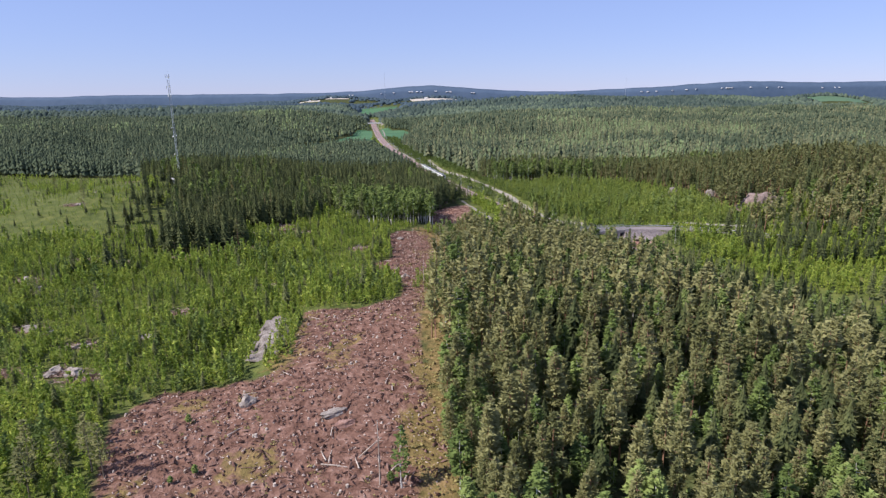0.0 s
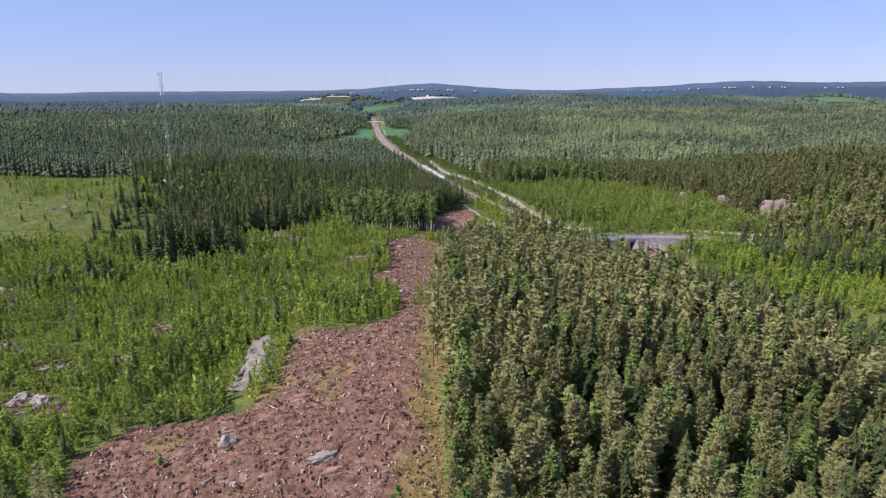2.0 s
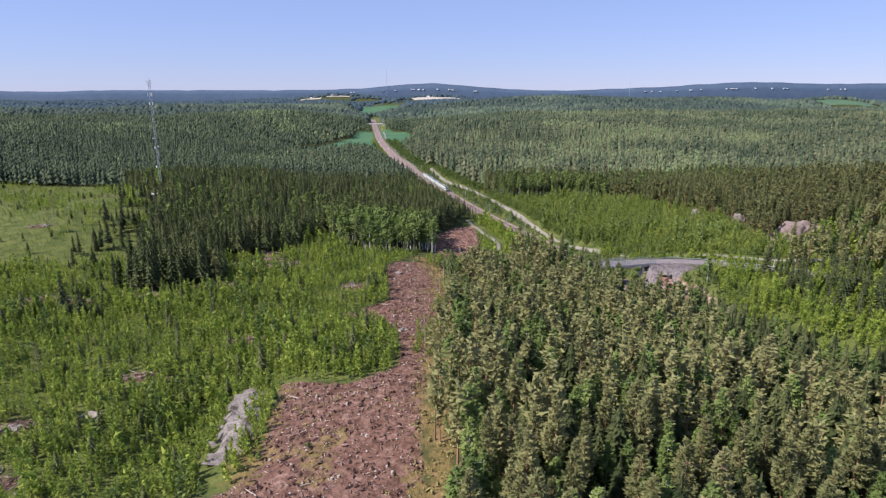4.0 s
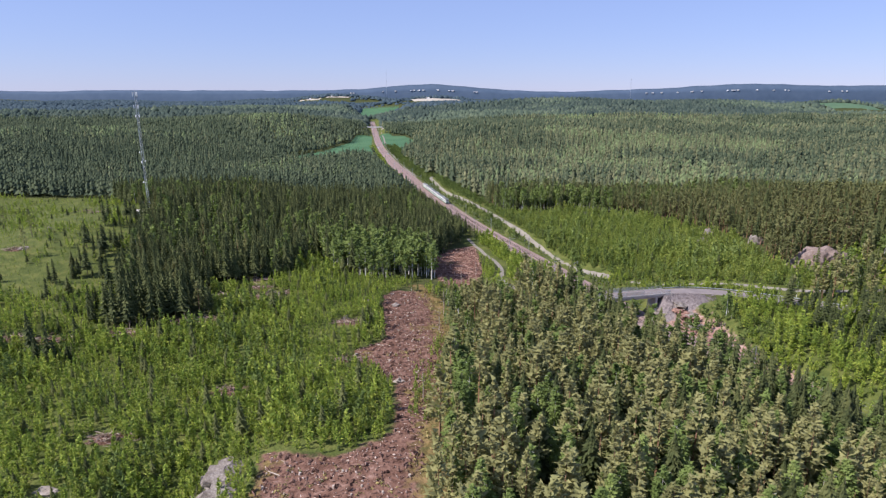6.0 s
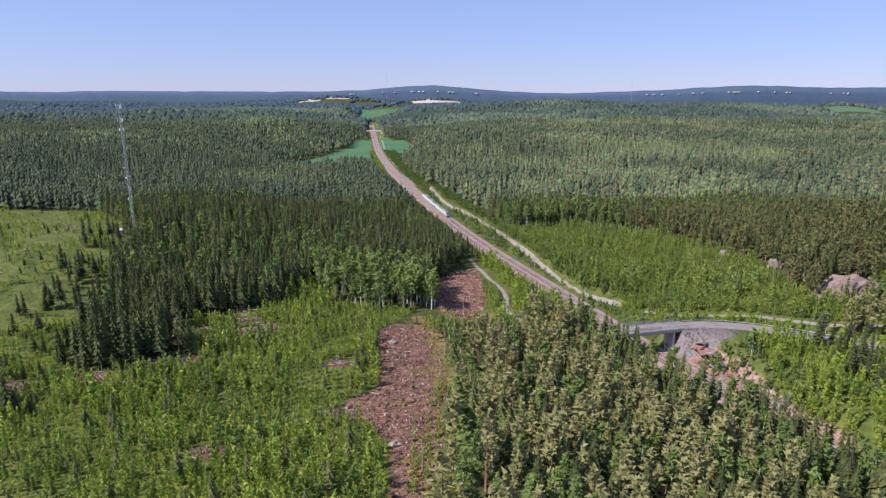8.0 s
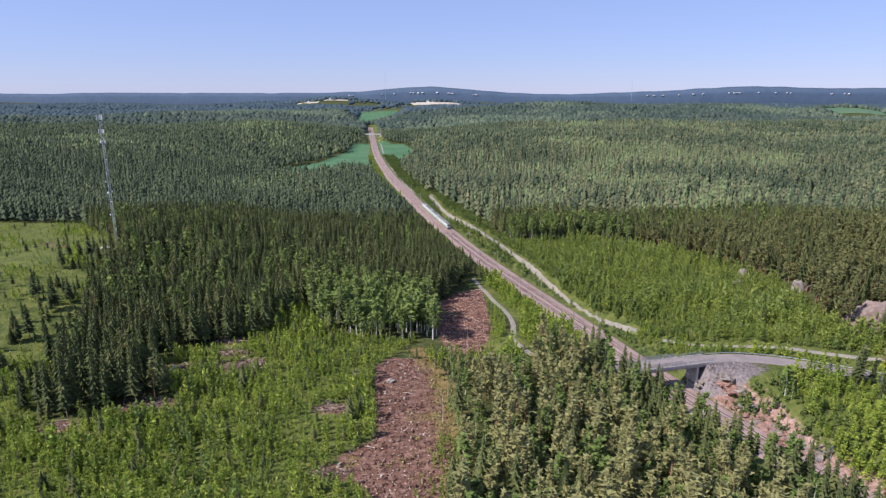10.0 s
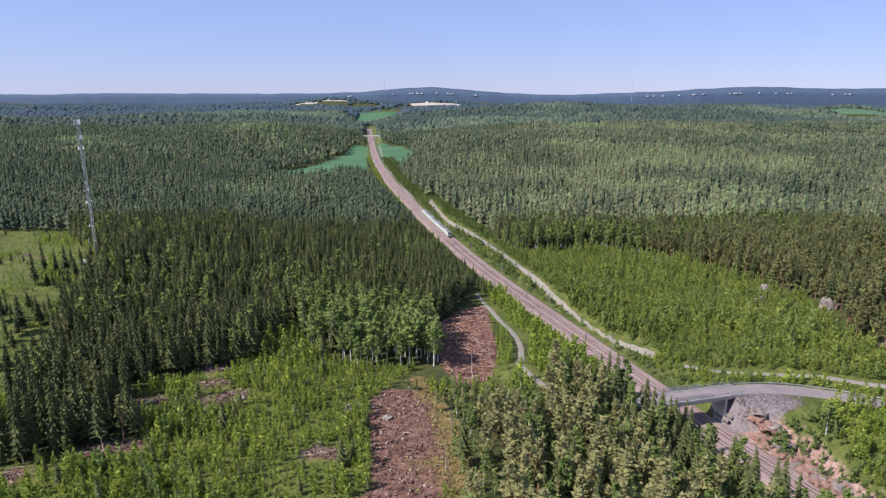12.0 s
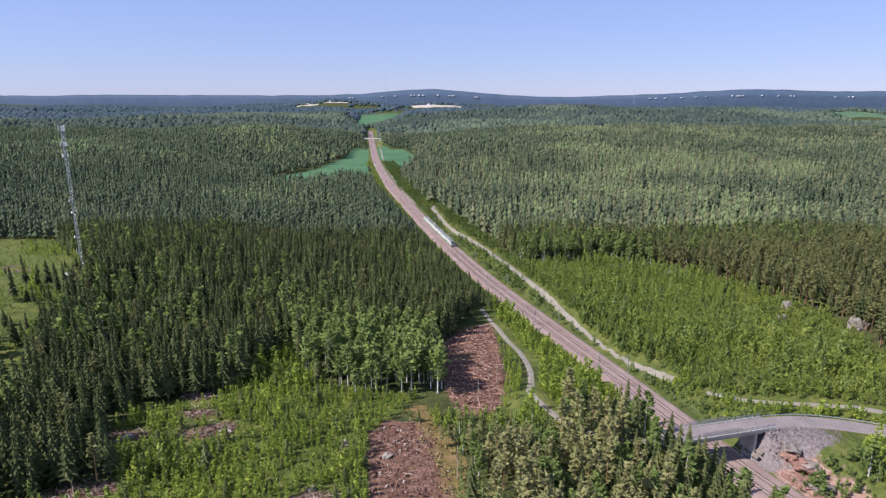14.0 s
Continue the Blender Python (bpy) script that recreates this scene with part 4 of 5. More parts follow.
def rock(name, x, y, size, mat, label, seed, rz=0, lift=0.0, tilt=0, cuts=3, rough=0.36):
    ob = new(name, rock_mesh(name, size, mat, seed, cuts, rough))
    ob.matrix_world = pose(x, y, float(height(x, y)) + lift, 0, tilt, rz)
    return tagged(ob, label, "rock")


def bluff(line, drop, label):
    """A broken rock face falling to the west of a line of (x, y)."""
    p = resample(line, 0.6)
    prof = [(4.0, -0.6, 0), (2.8, 0.2, 0.2), (1.6, 0.6, 0.5), (0.4, 0.6, 0.7), (-0.8, 0.1, 0.8), (-1.8, -0.8, 1), (-2.4, -1.8, 1), (-3.0, -2.7, 1), (-3.6, -3.8, 1), (-4.8, -4.9, 1), (-6.4, -6.6, 0.6)]
    rows = []
    for k, (off, up, amp) in enumerate(prof):
        q = offset_line(p, off)
        z = height(offset_line(p, 4.0)[:, 0], q[:, 1]) + up * drop / 5
        ends = np.clip(np.minimum(np.arange(len(p)), np.arange(len(p))[::-1]) / 9, 0, 1)
        z = z - (1 - ends) * (1.2 if up > -0.6 else 0)
        j = np.array([[2.2 * noise.cell(Vector((a * 0.55, b * 0.45, k * 0.55))) - 1.1 + 0.6 * noise.noise(Vector((a * 0.9, b * 0.9, k * 1.3))), noise.cell(Vector((b * 0.6, a * 0.6, k * 0.7 + 9))) - 0.5 + 0.5 * noise.noise(Vector((b * 1.4, a * 1.4, k * 0.8)))] for a, b in zip(q[:, 0], q[:, 1])])
        rows.append(np.stack([q[:, 0] + amp * 1.3 * j[:, 0], q[:, 1] + amp * 0.5 * j[:, 1], z + amp * 0.9 * j[:, 1]], 1))
    n, k = len(p), len(prof)
    a = (np.arange(n - 1)[:, None] * k + np.arange(k - 1)).ravel()
    tris = np.concatenate([np.stack([a, a + 1, a + k], 1), np.stack([a + 1, a + k + 1, a + k], 1)])
    tagged(new("rock_bluff", raw_mesh("rock_bluff", np.stack(rows, 1).reshape(-1, 3), tris, [M_ROCK])), label, "rock")


bluff([(-42.5, 152), (-43.5, 160), (-44, 168), (-45.5, 175), (-47, 182), (-46, 187)], 5.5, "grey granite bluff at the edge of the cleared slope")
rock("boulder", -41, 128, (1.7, 1.3, 1.7), M_PALEROCK, "single grey boulder on cleared reddish soil", 3, 15, 0.2)
rock("bedrock_outcrop", -20, 120.5, (3.2, 1.2, 1.0), M_PALEROCK, "low pale bedrock outcrop among dry grass", 4, 28, 0.1)
rock("bedrock_outcrop", -17.5, 116.5, (2.4, 1.0, 0.9), M_REDROCK, "low pinkish bedrock outcrop among dry grass", 5, 10, 0.1)
rock("rock_outcrop", 157, 398, (4.5, 3.2, 2.6), M_ROCK, "grey granite outcrop in young growth", 6, 30, -0.5)
rock("rock_outcrop", 165, 408, (2.6, 2.6, 3.8), M_ROCK, "small grey granite crag at the wood's edge", 7, 0, -0.3)
rock("rock_outcrop", 178, 378, (5, 4, 4.6), M_ROCK, "steep grey granite crag at the wood's edge", 8, 50, -0.6)
rock("rock_outcrop", 114, 500, (5, 2.5, 2.0), M_ROCK, "pale low outcrop at the wood's edge", 9, 0, -0.2)
rock("rock_outcrop", 140, 484, (6, 2.5, 2.0), M_ROCK, "pale low outcrop at the wood's edge", 10, -20, -0.2)
rock("quarry_face", 185, 333, (11.5, 9.5, 9.5), material("pinkish_grey_rock", [(0.11, 0.078, 0.066), (0.215, 0.160, 0.138), (0.34, 0.275, 0.245)], 2.5, 7, 0.9, bump=0.7, bump_scale=1.6), "bare pinkish blasted rock face on a wooded slope", 11, -25, -1.5, -14, 5, 0.3)
rock("rock_outcrop", 150, 196, (6, 4, 2.0), M_REDROCK, "bare pinkish rock slab beside the railway", 12, 10, -0.2)
k = 13
for rx_, ry_, a_, b_, c_ in ((-160, 237, 3.2, 2, 1.1), (-151, 228, 2.4, 2, 1.0), (-130, 191, 3.0, 1.6, 1.1), (-122, 186, 2.2, 1.5, 0.9), (-103, 157, 3.0, 1.8, 1.0), (-96, 155, 3.4, 2.0, 1.0),
                             (-86, 179, 3.2, 1.4, 0.8), (-104, 174, 2.5, 1.2, 0.8), (-112, 147, 2.2, 2, 0.9), (-56, 398, 2.4, 1.6, 1.1), (-33, 279, 1.1, 0.9, 1.0), (-9, 221, 1.3, 1.1, 0.8),
                             (-14.5, 294, 1.6, 1.2, 0.8), (-25, 246, 0.9, 0.8, 0.6), (-210, 388, 1.6, 1.2, 1.0), (-201, 352, 3.2, 1.8, 0.6), (-64, 306, 2.0, 1.2, 0.9), (-92, 303, 2.6, 1.2, 0.8), (-27, 300, 1.6, 1.2, 1.0)):
    rock("boulder", rx_, ry_, (a_, b_, c_ * 1.15), M_PALEROCK, "weathered pale boulder among young growth", k, k * 37 % 180, 0.1, 0, 3, 0.6)
    k += 1
for q in range(26):
    u = q / 26
    cx, cy = 105 + 10 * u + rng.uniform(-3.0, 3.5), 303 - 42 * u + rng.uniform(-1.5, 1.5)
    rock("cutting_rock", cx, cy, (rng.uniform(1.6, 4.2), rng.uniform(1.6, 4.5), rng.uniform(0.9, 2.0)), M_REDROCK if q % 4 else M_ROCK, "blasted reddish rock on the side of the railway cutting", 50 + q, rng.uniform(0, 180), -0.3, 14, 3, 0.5)

# loose stones on the abutment slope and debris over the cleared slope
def scraps(name, x, y, length, thick, mat, label, up=0.0, flat=False):
    """Many short four-sided splinters or stones in one mesh."""
    n = len(x)
    z = height(x, y) + up
    a, t = rng.uniform(0, 6.28, n), rng.uniform(-0.25, 0.35, n)
    d = np.stack([np.cos(a) * np.cos(t), np.sin(a) * np.cos(t), np.sin(t)], 1) * length[:, None] / 2
    s = np.stack([-np.sin(a), np.cos(a), 0 * a], 1) * thick[:, None]
    w = np.stack([0 * a, 0 * a, 1 + 0 * a], 1) * thick[:, None] * (0.6 if flat else 1)
    c = np.stack([x, y, z + thick * 0.5 + np.abs(d[:, 2])], 1)
    V = np.stack([c - d, c - d * 0.3 + s, c - d * 0.1 + w, c + d * 0.2 - s, c + d], 1).reshape(-1, 3)
    F = np.array([(0, 1, 2), (0, 2, 3), (4, 2, 1), (4, 3, 2), (0, 3, 1), (4, 1, 3)])
    return tagged(new(name, raw_mesh(name, V, (np.arange(n)[:, None, None] * 5 + F).reshape(-1, 3), [mat])), label, "debris", kind="stuff")


def spots(poly, n, margin=0.3):
    p = np.array(poly)
    x, y = rng.uniform(p[:, 0].min(), p[:, 0].max(), n), rng.uniform(p[:, 1].min(), p[:, 1].max(), n)
    s = poly_edge(poly, x, y) > margin
    return x[s], y[s]


M_BRUSHWOOD = material("weathered_brushwood", [(0.09, 0.055, 0.040), (0.18, 0.12, 0.09), (0.38, 0.30, 0.25)], 2, 8, 0.9, island=0.5)
x, y = spots(BARE, 9000)
scraps("felling_debris", x, y, rng.uniform(0.25, 1.15, len(x)) ** 1.5, rng.uniform(0.05, 0.15, len(x)), M_CHIP, "pale splinters and bark strewn after felling")
x, y = spots(BARE, 3600)
scraps("loose_stones", x, y, rng.uniform(0.25, 0.9, len(x)), rng.uniform(0.12, 0.4, len(x)), M_CHIP, "small pale stones on reddish soil")
x, y = spots(BARE, 5500)
scraps("brushwood", x, y, rng.uniform(0.6, 2.6, len(x)), rng.uniform(0.05, 0.22, len(x)), material("brown_brushwood", [(0.07, 0.035, 0.028), (0.14, 0.075, 0.058), (0.22, 0.13, 0.10)], 3, 8, 0.9, island=0.5), "brown brushwood strewn after felling")
x, y = spots(BARE, 4200)
scraps("soil_clods", x, y, rng.uniform(0.5, 1.9, len(x)), rng.uniform(0.15, 0.5, len(x)), material("turned_soil", [(0.060, 0.030, 0.022), (0.140, 0.076, 0.057), (0.23, 0.14, 0.108)], 3, 8, 0.95, island=0.6), "turned reddish-brown clods on the cleared slope", -0.05)
x, y = spots(BARE_SMALL, 2600)
scraps("brushwood", x, y, rng.uniform(1.0, 4.5, len(x)), rng.uniform(0.06, 0.24, len(x)), material("red_brown_brushwood", [(0.13, 0.06, 0.045), (0.24, 0.125, 0.095), (0.42, 0.28, 0.22)], 3, 8, 0.9, island=0.6), "heaped reddish brushwood in a small clearing")
x, y = spots([(99, 301), (100, 312), (112, 311), (124, 308), (122, 301), (108, 298)], 2600)
scraps("rubble", x, y, rng.uniform(0.2, 0.7, len(x)), rng.uniform(0.06, 0.2, len(x)), material("grey_rubble", [(0.105, 0.086, 0.086), (0.165, 0.138, 0.138), (0.25, 0.215, 0.212)], 3, 8, 0.9, island=0.5), "grey blasted stone on the bridge embankment")
for cx, cy in BRUSH:
    n = 130
    x, y = cx + rng.normal(0, 3.6, n), cy + rng.normal(0, 1.6, n)
    scraps("brushwood", x, y, rng.uniform(0.8, 4.0, n), rng.uniform(0.05, 0.2, n), M_BRUSHWOOD, "brown brushwood heaped at the stand's edge", 0.2)


# grass tufts, moss and low shoots on the cleared slope
x, y = spots(BARE, 2600)
s = (waves(x, y, 7) + 0.5 * waves(x, y, 2.4) > 0.28) | (line_dist([(2, 90), (2, 130), (0, 190), (6, 230), (8, 262), (2, 300)], x, y) < 5) & (rng.uniform(size=len(x)) < 0.6)
kind("tuft", 1, M_TUFT, M_TUFT, [(crown_clumps(tr, 5, 3, 0.0, lambda u: 1.0, 0.9, 0.4), trunk_mesh(tr, 0.2, 0.01, 3, 1)) for _ in range(5)])
stand("grass_tufts", "tuft", 1, x[s], y[s], rng.uniform(0.25, 0.8, s.sum()), "yellowed grass and moss tufts on cleared soil", 1.2)
x, y = rng.normal(5, 5, 700), rng.uniform(95, 310, 700)
stand("grass_tufts", "tuft", 1, x, y, rng.uniform(0.3, 1.0, 700), "yellowed grass along the wood's edge", 1.3)
x, y = spots([(-6, 190), (8, 190), (12, 262), (2, 262), (-5, 230)], 260)
stand("young_birches", "shrub", 1, x, y, rng.uniform(0.8, 3.2, len(x)), "green shoots between cleared strip and pines", 1.1)


def single(species, x, y, h, label, wide=1.1, var=0):
    return thing_tree(species, var, x, y, h, label, wide)


for x_, y_, h_ in ((-36, 150, 2.0), (-39, 176, 3.0), (-38, 170, 2.2), (-53, 124, 2.4), (-45, 106, 2.2), (-49, 104, 1.8), (-26, 152, 1.5), (-21, 182, 1.5), (-7, 99.5, 2.4)):
    single("birch", x_, y_, h_, "low green bush on cleared reddish soil", 2.4, 1)["category"] = "bush"
single("young_birch", -5, 98, 12.5, "lone young birch with white trunk on cleared soil", 1.3, 0)
single("birch", 9.5, 192, 17, "tall birch with a long bare white trunk", 0.9, 2)
single("birch", 13, 182, 13, "tall birch with a long bare white trunk", 0.8, 3)
for x_, y_, h_ in ((-139, 210, 14), (-112, 199, 13), (-209, 372, 15), (-192, 340, 15), (-250, 411, 14)):
    single("young_pine", x_, y_, h_, "lone seed pine with high crown in the clearing", 1.1, 2)
for x_, y_, h_ in ((-78, 109, 13), (-71, 107, 12), (-67, 110, 13), (-63, 107, 12), (-75, 103, 12), (-84, 104, 13), (-90, 111, 12), (-70, 114, 10)):
    single("young_pine", x_, y_, h_, "slender grey-green pine at the cleared slope's edge", 1.3, int(x_) % 3)
for x_, y_, h_ in ((-165, 330, 8), (-150, 300, 9), (-172, 372, 7), (-158, 318, 7), (-178, 396, 6), (-196, 424, 6), (-143, 285, 8), (-120, 246, 7), (-100, 240, 6)):
    single("spruce", x_, y_, h_, "small dark spruce in the scrub", 1.4, 1)
x, y = scatter(146, 252, 242, 294, 5.2)
keep = (line_dist(BRIDGE_ROAD, x, y) > 5) & (line_dist(DIRT_EAST, x, y) > 5) & (waves(x, y, 9) > -0.6)
stand("spruce_row", "spruce", 1, x[keep], y[keep], rng.uniform(9, 15, keep.sum()), "dense row of dark green spruces beside the bridge road", 1.15)


def snag(x, y, h, label):
    ob = tagged(new("dead_tree"), label, "dead tree")
    bm = bmesh.new()
    for k in range(5):
        bar(bm, (0.06 * math.sin(k), 0.05 * k, h * k / 5), (0.06 * math.sin(k + 1), 0.05 * (k + 1), h * (k + 1) / 5 + 0.02), 0.17 - 0.024 * k, 7, 0.17 - 0.024 * (k + 1))
    part("trunk", bm, M_DEADWOOD, ob)
    for k in range(9):
        z, a_ = h * rng.uniform(0.35, 0.97), rng.uniform(0, 6.28)
        part("branch", bar(bmesh.new(), (0, 0.2, z), (math.cos(a_) * rng.uniform(0.5, 1.5), 0.2 + math.sin(a_) * rng.uniform(0.5, 1.3), z + rng.uniform(-0.3, 0.5)), 0.035, 4, 0.01), M_DEADWOOD, ob)
    ob.location = (x, y, float(height(x, y)) - 0.1)


snag(-9, 99, 13, "bare dead trunk with broken twigs on cleared soil")
for x_, y_, h_ in ((-2, 206, 8), (3, 268, 9), (5, 285, 10), (8, 235, 9), (14, 330, 8), (22, 345, 7)):
    snag(x_, y_, h_, "thin bare dead trunk at the wood's edge")


def fallen(x, y, ln, rz, rise, label):
    bm = bmesh.new()
    bar(bm, (-ln / 2, 0, 0), (0, 0.08, 0.05), 0.15, 7, 0.12)
    bar(bm, (0, 0.08, 0.05), (ln / 2, 0, 0), 0.12, 7, 0.07)
    ob = tagged(new("fallen_log", bm_mesh("fallen_log", bm, M_DEADWOOD)), label, "log")
    ob.matrix_world = pose(x, y, float(height(x, y)) + 0.2 + math.sin(radians(rise)) * ln / 2, 0, -rise, rz)


fallen(-11.5, 108, 6.5, 52, 10, "pale fallen log leaning on cleared soil")
fallen(-18, 104.5, 5.5, -12, 0, "pale fallen log on cleared soil")
for q in range(22):
    x_, y_ = spots(BARE, 40, 3)
    fallen(x_[0], y_[0], rng.uniform(2, 5), rng.uniform(0, 180), 0, "thin pale log lying on cleared soil")

stump_me = bmesh.new()
bmesh.ops.create_cone(stump_me, cap_ends=True, segments=9, radius1=0.34, radius2=0.24, depth=0.55, matrix=Matrix.Translation((0, 0, 0.2)))
stump_me = bm_mesh("tree_stump", stump_me, M_DEADWOOD)
x, y = spots(BARE, 300, 1.5)
for q in range(min(110, len(x))):
    st = tagged(new("tree_stump", stump_me), "cut tree stump on cleared reddish soil", "stump", "stumps on the cleared slope")
    st.location, st.scale = (x[q], y[q], float(height(x[q], y[q]))), (rng.uniform(0.6, 1.2),) * 3


# ---- radio mast and cabin ----
mast = tagged(new("radio_mast"), "tall slender lattice radio mast with antennas, above a hut", "mast")
MH, MW = 76.0 - float(height(-179.5, 442)), 0.78
corners = [Vector((MW * math.cos(a_), MW * math.sin(a_), 0)) for a_ in (0.3, 0.3 + 2.094, 0.3 + 4.189)]
for c_ in corners:
    part("leg", bar(bmesh.new(), c_, c_ + Vector((0, 0, MH - 1.5)), 0.08, 6), M_STEEL, mast)
bm = bmesh.new()
for k in range(38):
    z0, z1 = k * 1.95, (k + 1) * 1.95
    for q in range(3):
        a_, b_ = corners[q], corners[(q + 1) % 3]
        lo, hi = (a_, b_) if k % 2 else (b_, a_)
        bar(bm, lo + Vector((0, 0, z0)), hi + Vector((0, 0, z1)), 0.055, 4)
        bar(bm, a_ + Vector((0, 0, z1)), b_ + Vector((0, 0, z1)), 0.045, 4)
part("lattice_bracing", bm, M_STEEL, mast)
for z_, n_, hh in ((73.5, 3, 2.6), (66.0, 3, 2.0), (60.5, 2, 1.6)):
    for q in range(n_):
        a_ = 0.3 + q * 6.283 / n_ + 1.0
        part("panel_antenna", box(bmesh.new(), (0.32, 0.55, hh), pose(1.45 * math.cos(a_), 1.45 * math.sin(a_), z_, 0, 0, math.degrees(a_)), 0.05), M_WHITE, mast, "white panel antenna")
for z_, a_ in ((38.5, 3.6), (32.5, 4.4), (20, 3.9), (33, 0.5)):
    bm = bmesh.new()
    bmesh.ops.create_uvsphere(bm, u_segments=14, v_segments=7, radius=0.6, matrix=pose(1.3 * math.cos(a_), 1.3 * math.sin(a_), z_, 0, 90, math.degrees(a_)) @ Matrix.Diagonal((1, 1, 0.45, 1)))
    part("dish_antenna", bm, M_WHITE, mast, "white dish antenna")
part("lightning_rod", bar(bmesh.new(), (0, 0, MH - 2), (0, 0, MH + 0.4), 0.05, 5), M_STEEL, mast)
part("footing", box(bmesh.new(), (3.4, 3.4, 0.9), pose(0, 0, 0), 0.06), M_CONCRETE, mast)
mast.location = (-179.5, 442, float(height(-179.5, 442)) - 0.2)


def gable_house(name, size, roof, wall_m, roof_m, label, category, at, windows=2):
    """A small house: walls, pitched roof with eaves, door, windows."""
    L, W, Hh = size
    ob = tagged(new(name), label, category)
    bm = bmesh.new()
    vs = [bm.verts.new(c) for c in ((-L / 2, -W / 2, -0.6), (L / 2, -W / 2, -0.6), (L / 2, W / 2, -0.6), (-L / 2, W / 2, -0.6), (-L / 2, -W / 2, Hh), (L / 2, -W / 2, Hh), (L / 2, W / 2, Hh), (-L / 2, W / 2, Hh),
                                    (-L / 2, 0, Hh + roof), (L / 2, 0, Hh + roof))]
    for f_ in ((0, 1, 5, 4), (2, 3, 7, 6), (1, 2, 6, 9, 5), (3, 0, 4, 8, 7), (0, 3, 2, 1)):
        bm.faces.new([vs[i_] for i_ in f_])
    part("wall", bm, wall_m, ob)
    sl = math.atan2(roof, W / 2)
    for sgn in (-1, 1):
        ln = math.hypot(roof, W / 2) + 0.4
        part("roof_slope", box(bmesh.new(), (L + 0.8, ln, 0.14), pose(0, sgn * (W / 4 + 0.1), Hh + roof / 2 + 0.08, -sgn * math.degrees(sl))), roof_m, ob)
    part("door", box(bmesh.new(), (min(1.0, L * 0.25), 0.08, 2.0), pose(L * 0.22, -W / 2 - 0.03, 1.0)), M_DARKROOF, ob)
    for q in range(windows):
        part("window", box(bmesh.new(), (L * 0.12, 0.08, 1.0), pose(-L * 0.4 + q * L * 0.5 / max(1, windows - 1) if windows > 1 else -L * 0.2, -W / 2 - 0.03, 1.6)), M_GLASS, ob)
    ob.matrix_world = at
    return ob


gable_house("equipment_hut", (4.2, 3.2, 2.4), 0.8, material("grey_boards", [(0.20, 0.18, 0.16), (0.28, 0.26, 0.24), (0.36, 0.34, 0.31)], 2, 6, 0.85), M_CONCRETE, "small grey equipment hut beside the radio mast", "hut",
            pose(-180, 431.5, float(height(-180, 431.5)) + 0.2, 0, 0, 10), 1)

# ---- road bridge ----
tagged(new("gravel_road", drape("gravel_road", BRIDGE_ROAD[:5], 3.0, M_GRAVEL)), "narrow gravel road leading up to the bridge", "road", kind="structure")
road_line = resample(BRIDGE_ROAD, 1.5)
road_line = road_line[road_line[:, 0] > 64]
rd = np.column_stack([road_line, np.full(len(road_line), DECK_Z)])
tagged(new("bridge_road", sweep("bridge_road", rd, [(-3.6, -0.5), (-2.9, 0.02), (0, 0.08), (2.9, 0.02), (3.6, -0.5)], M_ASPHALT, None)), "worn grey asphalt road over the railway bridge", "road", kind="structure")
bridge = tagged(new("road_bridge"), "concrete road bridge with steel railings over the railway", "bridge")
B0, B1 = Vector((70.5, 303.1, 0)), Vector((103.5, 310.9, 0))
bdir = (B1 - B0).normalized()
brz, blen, bmid = math.degrees(math.atan2(bdir.y, bdir.x)), (B1 - B0).length, (B0 + B1) / 2
bnor = Vector((-bdir.y, bdir.x, 0))
part("deck", box(bmesh.new(), (blen, 6.9, 0.75), pose(bmid.x, bmid.y, DECK_Z - 0.42, 0, 0, brz), 0.04), M_CONCRETE, bridge)
part("carriageway", box(bmesh.new(), (blen, 6.0, 0.12), pose(bmid.x, bmid.y, DECK_Z + 0.07, 0, 0, brz)), M_ASPHALT, bridge)
for s_ in (-1, 1):
    e_ = bnor * s_ * 3.3
    part("edge_beam", box(bmesh.new(), (blen, 0.42, 0.5), pose(bmid.x + e_.x, bmid.y + e_.y, DECK_Z + 0.08, 0, 0, brz), 0.03), M_CONCRETE, bridge)
    for q in range(4):
        part("girder", box(bmesh.new(), (blen - 8, 0.5, 0.9), pose(bmid.x + bnor.x * (q - 1.5) * 1.7, bmid.y + bnor.y * (q - 1.5) * 1.7, DECK_Z - 1.2, 0, 0, brz)), M_CONCRETE, bridge) if s_ == 1 else None
    railing = part("railing", box(bmesh.new(), (blen, 0.07, 0.09), pose(bmid.x + e_.x, bmid.y + e_.y, DECK_Z + 1.42, 0, 0, brz)), M_STEEL, bridge, "galvanised steel railing")
    for zz in (0.65, 1.0):
        part("rail_bar", box(bmesh.new(), (blen, 0.05, 0.09), pose(bmid.x + e_.x, bmid.y + e_.y, DECK_Z + zz, 0, 0, brz)), M_STEEL, railing)
    for q in range(18):
        o_ = B0 + bdir * (blen * (q + 0.5) / 18) + e_
        part("post", box(bmesh.new(), (0.08, 0.09, 1.2), pose(o_.x, o_.y, DECK_Z + 0.85, 0, 0, brz)), M_STEEL, railing)
    mesh_c = B0 + bdir * 14.5 + e_
    screen = part("mesh_screen", box(bmesh.new(), (13.5, 0.04, 0.06), pose(mesh_c.x, mesh_c.y, DECK_Z + 2.05, 0, 0, brz)), M_STEEL, bridge, "steel mesh screen above the tracks")
    for q in range(46):
        o_ = B0 + bdir * (7.9 + 13.2 * q / 45) + e_
        part("screen_bar", box(bmesh.new(), (0.1, 0.03, 1.7), pose(o_.x, o_.y, DECK_Z + 1.2, 0, 0, brz)), M_STEEL, screen)
